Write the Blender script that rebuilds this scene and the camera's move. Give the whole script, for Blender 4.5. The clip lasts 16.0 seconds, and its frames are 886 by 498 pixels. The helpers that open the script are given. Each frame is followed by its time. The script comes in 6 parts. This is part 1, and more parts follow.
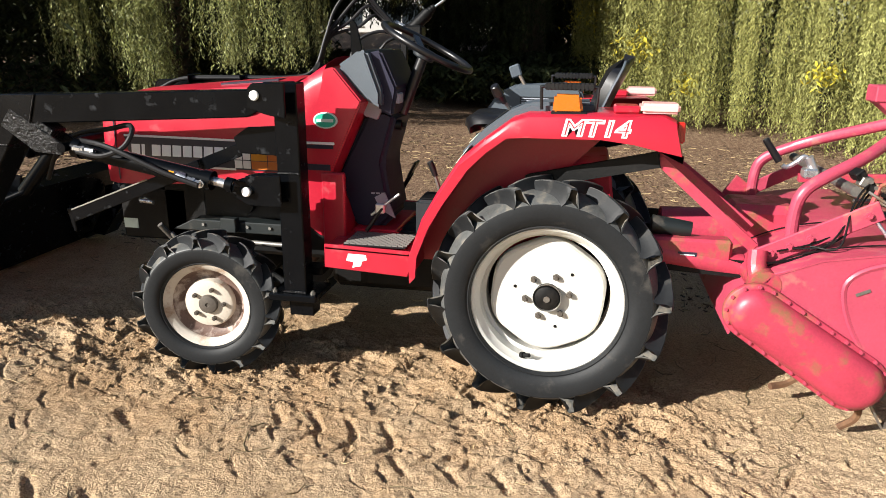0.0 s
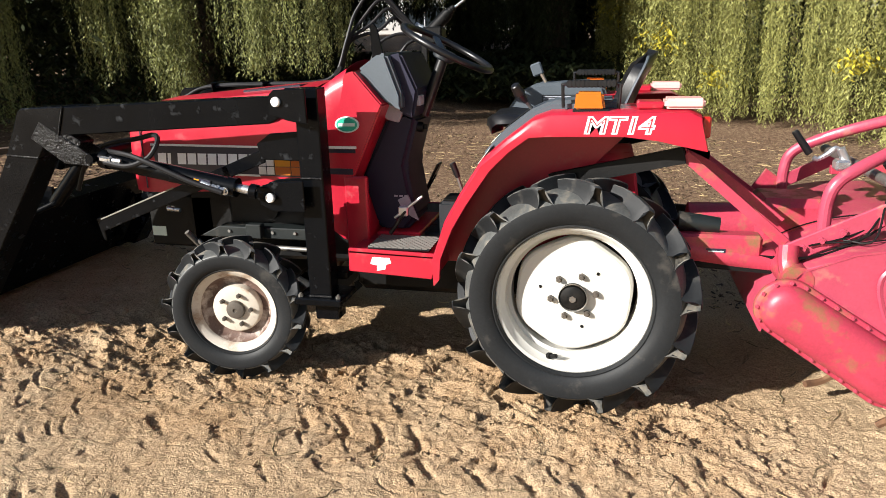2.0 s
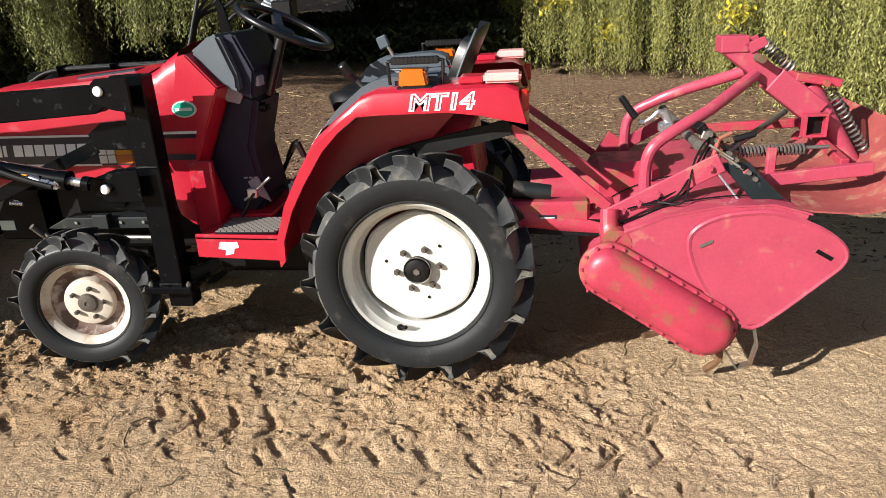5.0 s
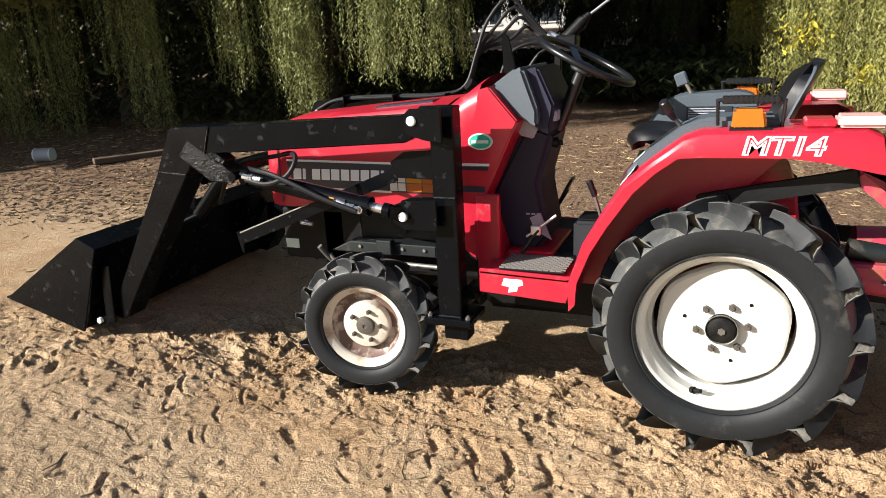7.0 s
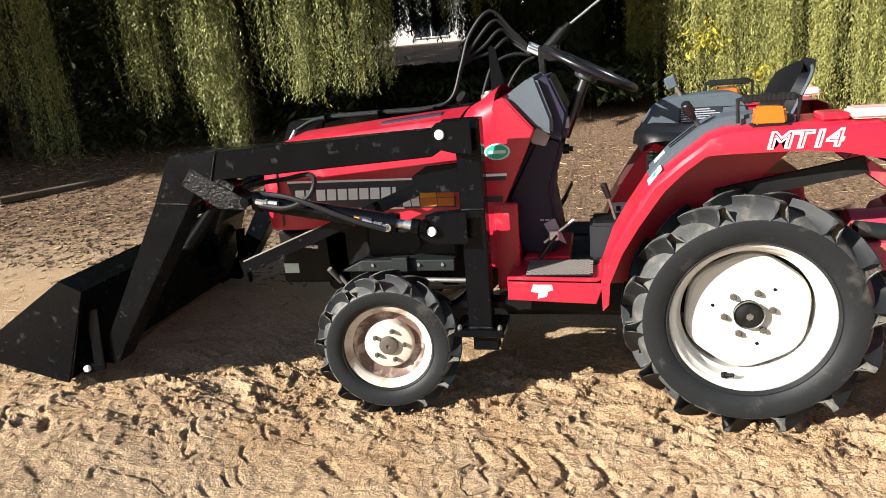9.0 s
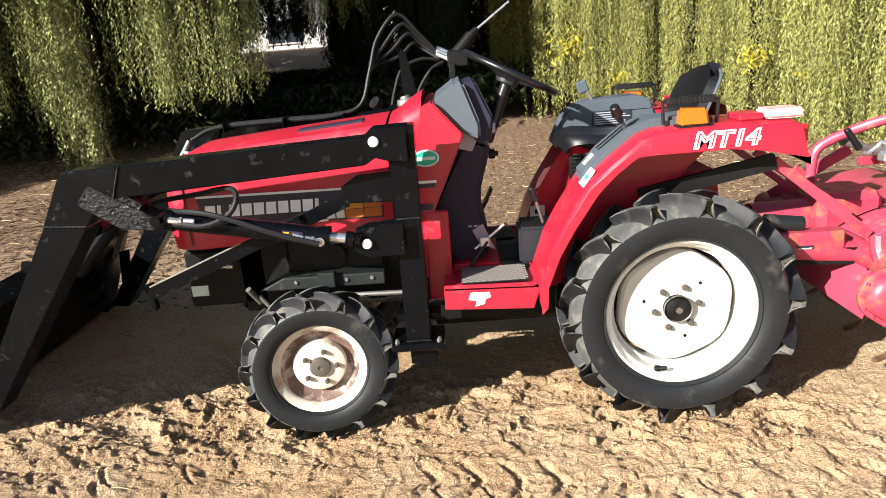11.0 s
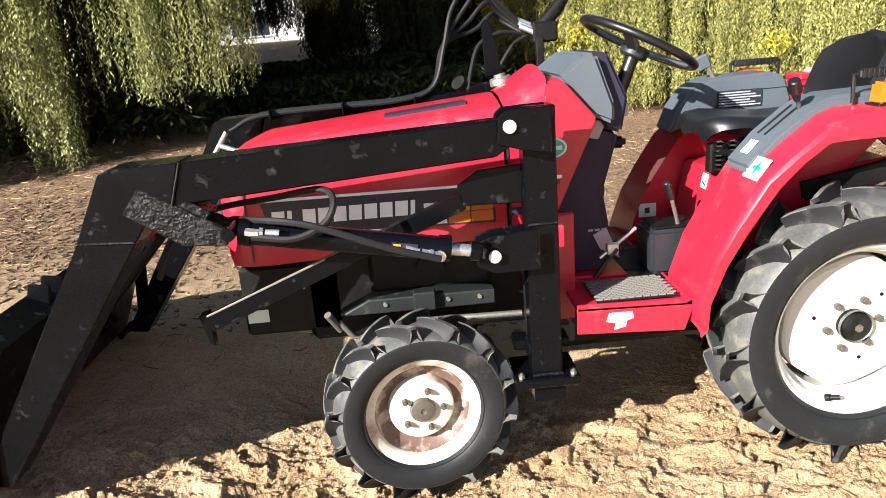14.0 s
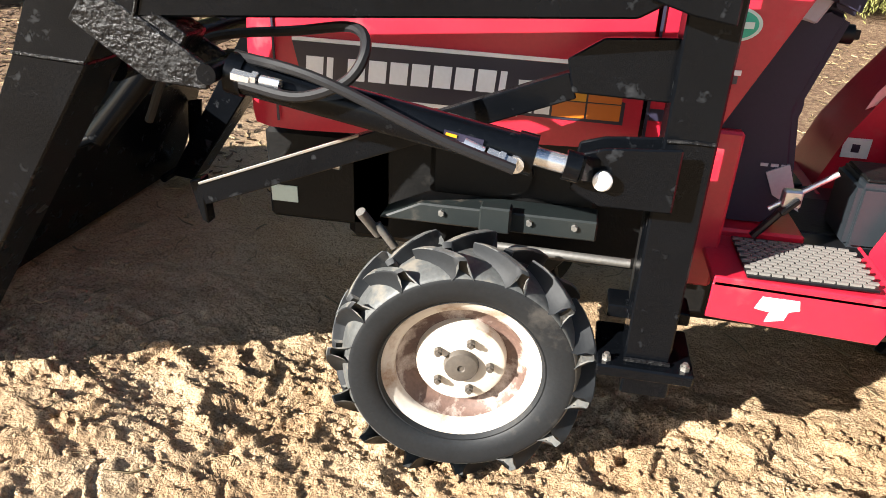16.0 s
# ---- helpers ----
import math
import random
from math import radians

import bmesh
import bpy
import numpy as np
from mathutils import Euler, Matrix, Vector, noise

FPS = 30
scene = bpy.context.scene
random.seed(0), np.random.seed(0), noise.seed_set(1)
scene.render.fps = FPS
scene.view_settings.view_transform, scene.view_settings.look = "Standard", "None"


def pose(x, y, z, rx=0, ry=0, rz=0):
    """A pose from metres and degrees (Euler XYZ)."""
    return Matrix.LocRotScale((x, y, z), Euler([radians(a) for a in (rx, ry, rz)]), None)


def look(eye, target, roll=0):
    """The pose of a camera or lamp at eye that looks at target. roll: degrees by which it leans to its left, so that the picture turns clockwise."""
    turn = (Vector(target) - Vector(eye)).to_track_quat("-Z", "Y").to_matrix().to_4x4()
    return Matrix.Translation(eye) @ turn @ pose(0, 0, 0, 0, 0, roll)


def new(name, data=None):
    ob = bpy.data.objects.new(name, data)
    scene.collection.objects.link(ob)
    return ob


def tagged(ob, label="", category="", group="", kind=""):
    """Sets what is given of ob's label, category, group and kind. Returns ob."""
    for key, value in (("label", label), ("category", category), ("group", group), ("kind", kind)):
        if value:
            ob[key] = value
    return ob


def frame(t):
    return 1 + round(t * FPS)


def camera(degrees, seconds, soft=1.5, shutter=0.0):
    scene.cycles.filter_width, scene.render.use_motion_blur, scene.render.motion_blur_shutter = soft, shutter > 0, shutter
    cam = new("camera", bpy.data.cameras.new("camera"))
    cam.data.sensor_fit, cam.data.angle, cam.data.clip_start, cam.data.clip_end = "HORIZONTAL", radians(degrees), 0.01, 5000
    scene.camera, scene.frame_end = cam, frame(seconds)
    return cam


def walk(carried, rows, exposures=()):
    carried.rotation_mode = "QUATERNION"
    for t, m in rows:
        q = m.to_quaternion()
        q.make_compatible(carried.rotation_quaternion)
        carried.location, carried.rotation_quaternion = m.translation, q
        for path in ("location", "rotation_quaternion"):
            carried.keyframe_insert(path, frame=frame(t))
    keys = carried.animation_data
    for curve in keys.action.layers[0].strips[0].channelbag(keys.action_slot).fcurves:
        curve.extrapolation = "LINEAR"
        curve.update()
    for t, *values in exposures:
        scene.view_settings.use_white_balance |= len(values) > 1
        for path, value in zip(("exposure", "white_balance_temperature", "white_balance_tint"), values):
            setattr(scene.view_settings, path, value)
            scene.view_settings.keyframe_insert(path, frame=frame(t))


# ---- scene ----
cam = camera(65.2, 16.0, soft=0.4)
PATH = [
    (0, (0.085, -2.447, 1.376), (-0.284, -0.569, 0.797), 0.5),
    (0.5, (0.058, -2.444, 1.379), (-0.307, -0.563, 0.805), 0.4),
    (1, (0.022, -2.433, 1.374), (-0.336, -0.549, 0.804), 0.2),
    (1.5, (0.016, -2.439, 1.376), (-0.364, -0.561, 0.803), -0.4),
    (2, (0.098, -2.432, 1.38), (-0.35, -0.571, 0.801), -1.4),
    (2.4, (0.262, -2.368, 1.373), (-0.131, -0.495, 0.79), -1.9),
    (2.5, (0.287, -2.428, 1.377), (-0.058, -0.546, 0.793), -2.0),
    (3, (0.407, -2.438, 1.367), (0.474, -0.525, 0.788), 0.3),
    (3.2, (0.431, -2.487, 1.377), (0.611, -0.583, 0.792), 0.2),
    (5.3, (0.459, -2.361, 1.449), (0.016, -0.54, 0.75), -4.1),
    (5.5, (0.384, -2.349, 1.435), (-0.178, -0.553, 0.758), -4.4),
    (6, (0.235, -2.364, 1.442), (-0.506, -0.624, 0.79), -3.5),
    (6.5, (0.097, -2.358, 1.44), (-0.666, -0.613, 0.829), -2.4),
    (7, (-0.017, -2.356, 1.455), (-0.762, -0.594, 0.873), -3.0),
    (7.5, (-0.127, -2.344, 1.461), (-0.865, -0.573, 0.895), -4.5),
    (8, (-0.283, -2.39, 1.472), (-0.978, -0.597, 0.921), -5.0),
    (8.5, (-0.391, -2.443, 1.482), (-1.002, -0.622, 0.924), -5.2),
    (9, (-0.496, -2.498, 1.478), (-0.955, -0.634, 0.917), -4.9),
    (9.5, (-0.59, -2.506, 1.477), (-0.879, -0.608, 0.916), -4.9),
    (9.7, (-0.613, -2.497, 1.48), (-0.847, -0.59, 0.924), -5.1),
    (11.8, (-0.954, -2.421, 1.485), (-0.969, -0.508, 0.905), -4.0),
    (12, (-1.008, -2.432, 1.485), (-1.014, -0.518, 0.905), -4.0),
    (12.5, (-1.146, -2.36, 1.47), (-1.177, -0.441, 0.904), -4.7),
    (13, (-1.277, -2.224, 1.445), (-1.37, -0.303, 0.899), -6.0),
    (13.5, (-1.3, -2.095, 1.441), (-1.35, -0.178, 0.876), -6.1),
    (14, (-1.309, -1.924, 1.426), (-1.258, -0.015, 0.833), -4.7),
    (14.5, (-1.344, -1.74, 1.412), (-1.296, 0.15, 0.761), -2.4),
    (15, (-1.255, -1.567, 1.373), (-1.345, 0.282, 0.616), -0.8),
    (15.5, (-1.191, -1.44, 1.285), (-1.413, 0.353, 0.428), 0.8),
    (16, (-1.188, -1.292, 1.263), (-1.503, 0.464, 0.358), 2.3),
]
walk(cam, [(t, look(eye, target, roll)) for t, eye, target, roll in PATH], [(0, 1.15), (2.5, 1.13), (3, 1.05), (5.3, 0.93), (7, 1.22), (9.5, 1.40), (12.5, 1.68), (14.5, 1.84), (16, 1.94)])

# ---- world, sun ----
SUN = Vector((-0.664, -0.602, 0.443)).normalized()
world = bpy.data.worlds.new("world")
scene.world = world
world.use_nodes = True
wn = world.node_tree
sky = wn.nodes.new("ShaderNodeTexSky")
sky.sky_type = "NISHITA"
sky.sun_disc = False
sky.sun_elevation = math.asin(SUN.z)
sky.sun_rotation = math.atan2(SUN.x, SUN.y)
wn.links.new(sky.outputs[0], wn.nodes["Background"].inputs[0])
wn.nodes["Background"].inputs[1].default_value = 0.05
sun = new("sun", bpy.data.lights.new("sun", "SUN"))
sun.data.energy, sun.data.angle, sun.data.color = 5.0, radians(0.5), (1.0, 0.96, 0.90)
sun.matrix_world = look(SUN * 30, (0, 0, 0))

# ---- materials ----


def mat(name, color, rough=0.5, metal=0.0, spread=0.12, scale=8.0, fine=120.0, bump=0.15, dirt=None, dirt_amount=0.0, dirt_scale=5.0, coat=0.0, per_piece=0.0, bump_dist=0.002, spec=0.5):
    """Painted, rubber, metal or cloth surface: two scales of tone, an optional patchy dirt layer and a fine relief."""
    m = bpy.data.materials.new(name)
    m.use_nodes = True
    nt = m.node_tree
    N, L = nt.nodes, nt.links
    b = N["Principled BSDF"]
    tc = N.new("ShaderNodeTexCoord")
    n1 = N.new("ShaderNodeTexNoise")
    n1.inputs["Scale"].default_value, n1.inputs["Detail"].default_value = scale, 6
    n2 = N.new("ShaderNodeTexNoise")
    n2.inputs["Scale"].default_value, n2.inputs["Detail"].default_value = fine, 4
    L.new(tc.outputs["Object"], n1.inputs["Vector"])
    L.new(tc.outputs["Object"], n2.inputs["Vector"])
    add = N.new("ShaderNodeMath")
    add.operation = "ADD"
    L.new(n1.outputs[0], add.inputs[0])
    L.new(n2.outputs[0], add.inputs[1])
    rng = N.new("ShaderNodeMapRange")
    rng.inputs["From Min"].default_value, rng.inputs["From Max"].default_value = 0.6, 1.4
    rng.inputs["To Min"].default_value, rng.inputs["To Max"].default_value = 1 - spread, 1 + spread
    L.new(add.outputs[0], rng.inputs["Value"])
    src = rng.outputs[0]
    if per_piece:
        info = N.new("ShaderNodeNewGeometry")
        r2 = N.new("ShaderNodeMapRange")
        r2.inputs["To Min"].default_value, r2.inputs["To Max"].default_value = 1 - per_piece, 1 + per_piece
        L.new(info.outputs["Random Per Island"], r2.inputs["Value"])
        mu = N.new("ShaderNodeMath")
        mu.operation = "MULTIPLY"
        L.new(src, mu.inputs[0])
        L.new(r2.outputs[0], mu.inputs[1])
        src = mu.outputs[0]
    mul = N.new("ShaderNodeVectorMath")
    mul.operation = "SCALE"
    mul.inputs[0].default_value = color
    L.new(src, mul.inputs["Scale"])
    out = mul.outputs[0]
    rr = N.new("ShaderNodeMapRange")
    rr.inputs["To Min"].default_value, rr.inputs["To Max"].default_value = max(0.03, rough - 0.1), min(1, rough + 0.1)
    L.new(n1.outputs[0], rr.inputs["Value"])
    rough_out = rr.outputs[0]
    if dirt:
        n3 = N.new("ShaderNodeTexNoise")
        n3.inputs["Scale"].default_value, n3.inputs["Detail"].default_value, n3.inputs["Roughness"].default_value = dirt_scale, 8, 0.65
        L.new(tc.outputs["Object"], n3.inputs["Vector"])
        ramp = N.new("ShaderNodeMapRange")
        ramp.inputs["From Min"].default_value, ramp.inputs["From Max"].default_value = 0.62 - dirt_amount * 0.35, 0.76 - dirt_amount * 0.3
        L.new(n3.outputs[0], ramp.inputs["Value"])
        mix = N.new("ShaderNodeMix")
        mix.data_type = "RGBA"
        L.new(ramp.outputs[0], mix.inputs["Factor"])
        L.new(out, mix.inputs["A"])
        mix.inputs["B"].default_value = (*dirt, 1)
        out = mix.outputs["Result"]
        mr = N.new("ShaderNodeMix")
        L.new(ramp.outputs[0], mr.inputs["Factor"])
        L.new(rough_out, mr.inputs["A"])
        mr.inputs["B"].default_value = 0.85
        rough_out = mr.outputs["Result"]
    L.new(out, b.inputs["Base Color"])
    L.new(rough_out, b.inputs["Roughness"])
    b.inputs["Metallic"].default_value = metal
    b.inputs["Specular IOR Level"].default_value = spec
    b.inputs["Coat Weight"].default_value = coat
    b.inputs["Coat Roughness"].default_value = 0.15
    if bump:
        bp = N.new("ShaderNodeBump")
        bp.inputs["Strength"].default_value, bp.inputs["Distance"].default_value = bump, bump_dist
        L.new(add.outputs[0], bp.inputs["Height"])
        L.new(bp.outputs[0], b.inputs["Normal"])
    return m


RED = mat("red_paint", (0.40, 0.012, 0.030), 0.36, coat=0.25, spread=0.10, bump=0.03, dirt=(0.36, 0.05, 0.06), dirt_amount=0.10, dirt_scale=9, spec=0.4)
RED_FADED = mat("faded_red_paint", (0.38, 0.050, 0.088), 0.40, spread=0.14, bump=0.08, dirt=(0.40, 0.13, 0.11), dirt_amount=0.16, dirt_scale=11)
RED_WORN = mat("worn_red_paint", (0.38, 0.036, 0.066), 0.42, spread=0.2, bump=0.15, dirt=(0.19, 0.105, 0.04), dirt_amount=0.30, dirt_scale=9)
RED_DUSTY = mat("dusty_red_paint", (0.29, 0.062, 0.058), 0.6, spread=0.25, bump=0.15, dirt=(0.36, 0.19, 0.12), dirt_amount=0.22, dirt_scale=16)
RUST = mat("rusty_steel", (0.13, 0.065, 0.035), 0.8, 0.3, spread=0.35, bump=0.4, dirt=(0.22, 0.12, 0.06), dirt_amount=0.4)
BLACK = mat("black_gloss_paint", (0.0020, 0.0025, 0.0034), 0.24, spread=0.3, bump=0.06, dirt=(0.028, 0.030, 0.033), dirt_amount=0.03, dirt_scale=19, spec=0.15)
BLACK_ROUGH = mat("rough_black_paint", (0.005, 0.005, 0.0055), 0.3, spread=0.3, scale=40, fine=110, bump=1.0, dirt=(0.022, 0.022, 0.022), dirt_amount=0.25, dirt_scale=45, bump_dist=0.006, spec=0.18)
SOOT = mat("oily_black_iron", (0.0042, 0.0042, 0.0042), 0.5, 0.0, spread=0.4, bump=0.3, dirt=(0.014, 0.012, 0.010), dirt_amount=0.25, dirt_scale=12, spec=0.2)
NAVY = mat("dark_navy_plastic", (0.018, 0.0175, 0.034), 0.55, spread=0.1, bump=0.08, spec=0.22)
GREY = mat("grey_plastic", (0.066, 0.082, 0.098), 0.5, spread=0.08, bump=0.08)
DARKGREY = mat("dark_grey_plastic", (0.014, 0.018, 0.022), 0.45, spread=0.1, bump=0.08)
LIGHTGREY = mat("light_grey_plastic", (0.30, 0.31, 0.35), 0.5, spread=0.08, bump=0.05)
GREENGREY = mat("green_grey_paint", (0.0075, 0.0105, 0.0105), 0.45, spread=0.15, bump=0.1, dirt=(0.1, 0.08, 0.06), dirt_amount=0.2)
VINYL = mat("black_vinyl", (0.006, 0.006, 0.007), 0.35, spread=0.15, bump=0.1)
RUBBER = mat("tyre_rubber", (0.0095, 0.0108, 0.0122), 0.6, spec=0.3, spread=0.3, scale=5, bump=0.15, dirt=(0.06, 0.055, 0.048), dirt_amount=0.18, dirt_scale=7)
LUGRUBBER = mat("worn_lug_rubber", (0.072, 0.075, 0.073), 0.5, spread=0.35, scale=9, bump=0.25, dirt=(0.15, 0.135, 0.11), dirt_amount=0.30, dirt_scale=18, spec=0.4)
HOSE = mat("hose_rubber", (0.011, 0.011, 0.012), 0.48, spread=0.15, bump=0.1, spec=0.22)
WHITE = mat("white_wheel_paint", (0.56, 0.55, 0.51), 0.42, spread=0.04, bump=0.05, dirt=(0.62, 0.55, 0.42), dirt_amount=0.08, dirt_scale=5)
CREAM = mat("stained_cream_paint", (0.55, 0.50, 0.43), 0.45, spread=0.06, bump=0.12, dirt=(0.30, 0.20, 0.13), dirt_amount=0.34, dirt_scale=9)
BARREL = mat("rust_stained_barrel", (0.13, 0.078, 0.06), 0.6, spread=0.3, bump=0.2, dirt=(0.50, 0.42, 0.36), dirt_amount=0.36, dirt_scale=14)
NUT = mat("grey_wheel_nut", (0.11, 0.095, 0.08), 0.55, 0.4, spread=0.2, bump=0.1)
STRAW = mat("dry_straw", (0.42, 0.31, 0.16), 0.8, spread=0.3, bump=0.1, per_piece=0.5)
CREAM_HUB = mat("cream_hub_paint", (0.55, 0.49, 0.41), 0.5, spread=0.08, bump=0.1, dirt=(0.3, 0.2, 0.13), dirt_amount=0.15, dirt_scale=16)
STEEL = mat("bright_steel", (0.62, 0.63, 0.65), 0.28, 0.85, spread=0.1, bump=0.05)
DULLSTEEL = mat("dull_steel", (0.25, 0.24, 0.22), 0.5, 0.8, spread=0.25, bump=0.2, dirt=(0.2, 0.13, 0.08), dirt_amount=0.3)
WHITEPAINT = mat("white_print", (0.78, 0.78, 0.78), 0.5, spread=0.03, bump=0.0)
WHITECAP = mat("white_bolt_cap", (0.82, 0.82, 0.80), 0.35, spread=0.03, bump=0.0)
AMBER = mat("amber_lens", (0.55, 0.125, 0.008), 0.2, spread=0.06, bump=0.03, coat=0.6)
ORANGE = mat("orange_print", (0.50, 0.13, 0.008), 0.4, spread=0.04, bump=0.0)
YELLOW = mat("yellow_print", (0.62, 0.27, 0.01), 0.4, spread=0.04, bump=0.0)
INK = mat("dark_print", (0.018, 0.016, 0.032), 0.4, spread=0.06, bump=0.0)
SILVER = mat("silver_print", (0.82, 0.84, 0.88), 0.4, 0.0, spread=0.05, bump=0.0)
GREEN = mat("green_print", (0.02, 0.36, 0.24), 0.4, spread=0.05, bump=0.0)
PALE = mat("pale_label", (0.55, 0.66, 0.62), 0.45, spread=0.05, bump=0.0)
PINKLENS = mat("faded_red_lens", (0.80, 0.42, 0.40), 0.3, spread=0.05, bump=0.02)
REDLENS = mat("red_lens", (0.45, 0.015, 0.01), 0.2, spread=0.05, bump=0.02, coat=0.5)
MATGREY = mat("worn_rubber_mat", (0.16, 0.15, 0.135), 0.7, spread=0.2, bump=0.2)
WOODGREY = mat("weathered_wood", (0.09, 0.06, 0.04), 0.85, spread=0.3, bump=0.4)
BARK = mat("tree_bark", (0.10, 0.075, 0.055), 0.95, spread=0.4, scale=12, bump=0.9, bump_dist=0.02)
LEAF = mat("pepper_tree_leaf", (0.235, 0.235, 0.075), 0.55, spread=0.25, scale=1.2, bump=0.0, per_piece=0.45)
LEAF_GREEN = mat("green_pepper_leaf", (0.195, 0.21, 0.068), 0.55, spread=0.3, scale=1.5, bump=0.0, per_piece=0.55)
LEAF_YELLOW = mat("yellow_leaf", (0.40, 0.34, 0.035), 0.55, spread=0.2, scale=2, bump=0.0, per_piece=0.3)
# leaf with the deep shade under the trees put into its colour
LEAF_SHADED = mat("shaded_leaf", (0.030, 0.038, 0.014), 0.6, spread=0.3, scale=1.5, bump=0.0, per_piece=0.5)
PLASTER = mat("white_plaster", (0.40, 0.39, 0.37), 0.85, spread=0.05, scale=1.5, bump=0.1)
GLASSDARK = mat("dark_window", (0.02, 0.025, 0.03), 0.1, spread=0.1, bump=0.0)
DRYLEAF = mat("dark_dry_leaf", (0.10, 0.062, 0.038), 0.85, spread=0.3, bump=0.1, per_piece=0.6)
TWIG = mat("twig", (0.16, 0.12, 0.06), 0.8, spread=0.3, bump=0.1)
for lm in (LEAF, LEAF_YELLOW, LEAF_SHADED):
    lm.node_tree.nodes["Principled BSDF"].inputs["Specular IOR Level"].default_value = 0.25

# ---- modelling helpers ----
ORIGIN = {}


def thing(name, at, label, category, group="", kind=""):
    ob = new(name)
    ob.empty_display_size = 0.1
    ob.location = at
    ORIGIN[ob.name] = Vector(at)
    return tagged(ob, label, category, group, kind)


def origin_of(ob):
    while ob.parent:
        ob = ob.parent
    return ORIGIN.get(ob.name, Vector((0, 0, 0)))


def part(name, bm, material, parent=None, label="", smooth=30):
    """Links a bmesh given in world coordinates as one mesh, under a thing or a part."""
    if parent:
        bm.transform(Matrix.Translation(-origin_of(parent)))
    bmesh.ops.recalc_face_normals(bm, faces=bm.faces)
    me = bpy.data.meshes.new(name)
    if smooth:
        lim = math.cos(radians(smooth))
        for f in bm.faces:
            f.smooth = True
        for e in bm.edges:
            if len(e.link_faces) == 2 and e.link_faces[0].normal.dot(e.link_faces[1].normal) < lim:
                e.smooth = False
    bm.to_mesh(me)
    bm.free()
    for mm in material if isinstance(material, (list, tuple)) else [material]:
        me.materials.append(mm)
    ob = new(name, me)
    if parent:
        ob.parent = parent
    return tagged(ob, label) if label else ob


def soften(bm, width, seg=2):
    edges = [e for e in bm.edges if len(e.link_faces) == 2 and e.calc_face_angle(0) > 0.35]
    bmesh.ops.bevel(bm, geom=edges, offset=width, segments=seg, affect="EDGES", clamp_overlap=True)
    return bm


def box(x0, x1, y0, y1, z0, z1, bevel=0.003, m=None, seg=1):
    bm = bmesh.new()
    bmesh.ops.create_cube(bm, size=1)
    bm.transform(Matrix.Translation(((x0 + x1) / 2, (y0 + y1) / 2, (z0 + z1) / 2)) @ Matrix.Diagonal((abs(x1 - x0), abs(y1 - y0), abs(z1 - z0), 1)))
    if m is not None:
        bm.transform(m)
    if bevel:
        soften(bm, bevel, seg)
    return bm


def prism(profile, y0, y1, bevel=0.003, seg=1):
    """A profile of (x, z) corners, drawn out from y0 to y1."""
    bm = bmesh.new()
    f = bm.faces.new([bm.verts.new((x, y0, z)) for x, z in profile])
    ret = bmesh.ops.extrude_face_region(bm, geom=[f])
    bmesh.ops.translate(bm, verts=[v for v in ret["geom"] if isinstance(v, bmesh.types.BMVert)], vec=(0, y1 - y0, 0))
    bmesh.ops.recalc_face_normals(bm, faces=bm.faces)
    if bevel:
        soften(bm, bevel, seg)
    return bm


def join(*bms):
    """Joins pieces into the first one."""
    out = bms[0]
    for b in bms[1:]:
        me = bpy.data.meshes.new("tmp")
        b.to_mesh(me)
        b.free()
        out.from_mesh(me)
        bpy.data.meshes.remove(me)
    return out


def rod(p0, p1, r0, r1=None, seg=16, bevel=0.0):
    bm = bmesh.new()
    p0, p1 = Vector(p0), Vector(p1)
    d = p1 - p0
    bmesh.ops.create_cone(bm, cap_ends=True, segments=seg, radius1=r0, radius2=r0 if r1 is None else r1, depth=d.length)
    if bevel:
        soften(bm, bevel, 1)
    bm.transform(Matrix.Translation((p0 + p1) / 2) @ d.to_track_quat("Z", "Y").to_matrix().to_4x4())
    return bm


def beam(p0, p1, w, h, bevel=0.003, up=(0, 0, 1)):
    """A square tube from p0 to p1, w across and h along up."""
    p0, p1 = Vector(p0), Vector(p1)
    d = (p1 - p0).normalized()
    side = d.cross(Vector(up)).normalized()
    top = side.cross(d)
    m = Matrix((side, d, top)).transposed().to_4x4()
    bm = bmesh.new()
    bmesh.ops.create_cube(bm, size=1)
    bm.transform(Matrix.Translation((p0 + p1) / 2) @ m @ Matrix.Diagonal((w, (p1 - p0).length, h, 1)))
    if bevel:
        soften(bm, bevel, 1)
    return bm


def curve_points(pts, n=6):
    """A smooth line through the points."""
    P = [Vector(p) for p in pts]
    P = [P[0] * 2 - P[1]] + P + [P[-1] * 2 - P[-2]]
    out = []
    for i in range(1, len(P) - 2):
        a, b, c, d = P[i - 1:i + 3]
        for k in range(n):
            t = k / n
            out.append(0.5 * (2 * b + (c - a) * t + (2 * a - 5 * b + 4 * c - d) * t * t + (3 * b - a - 3 * c + d) * t ** 3))
    return out + [P[-2]]


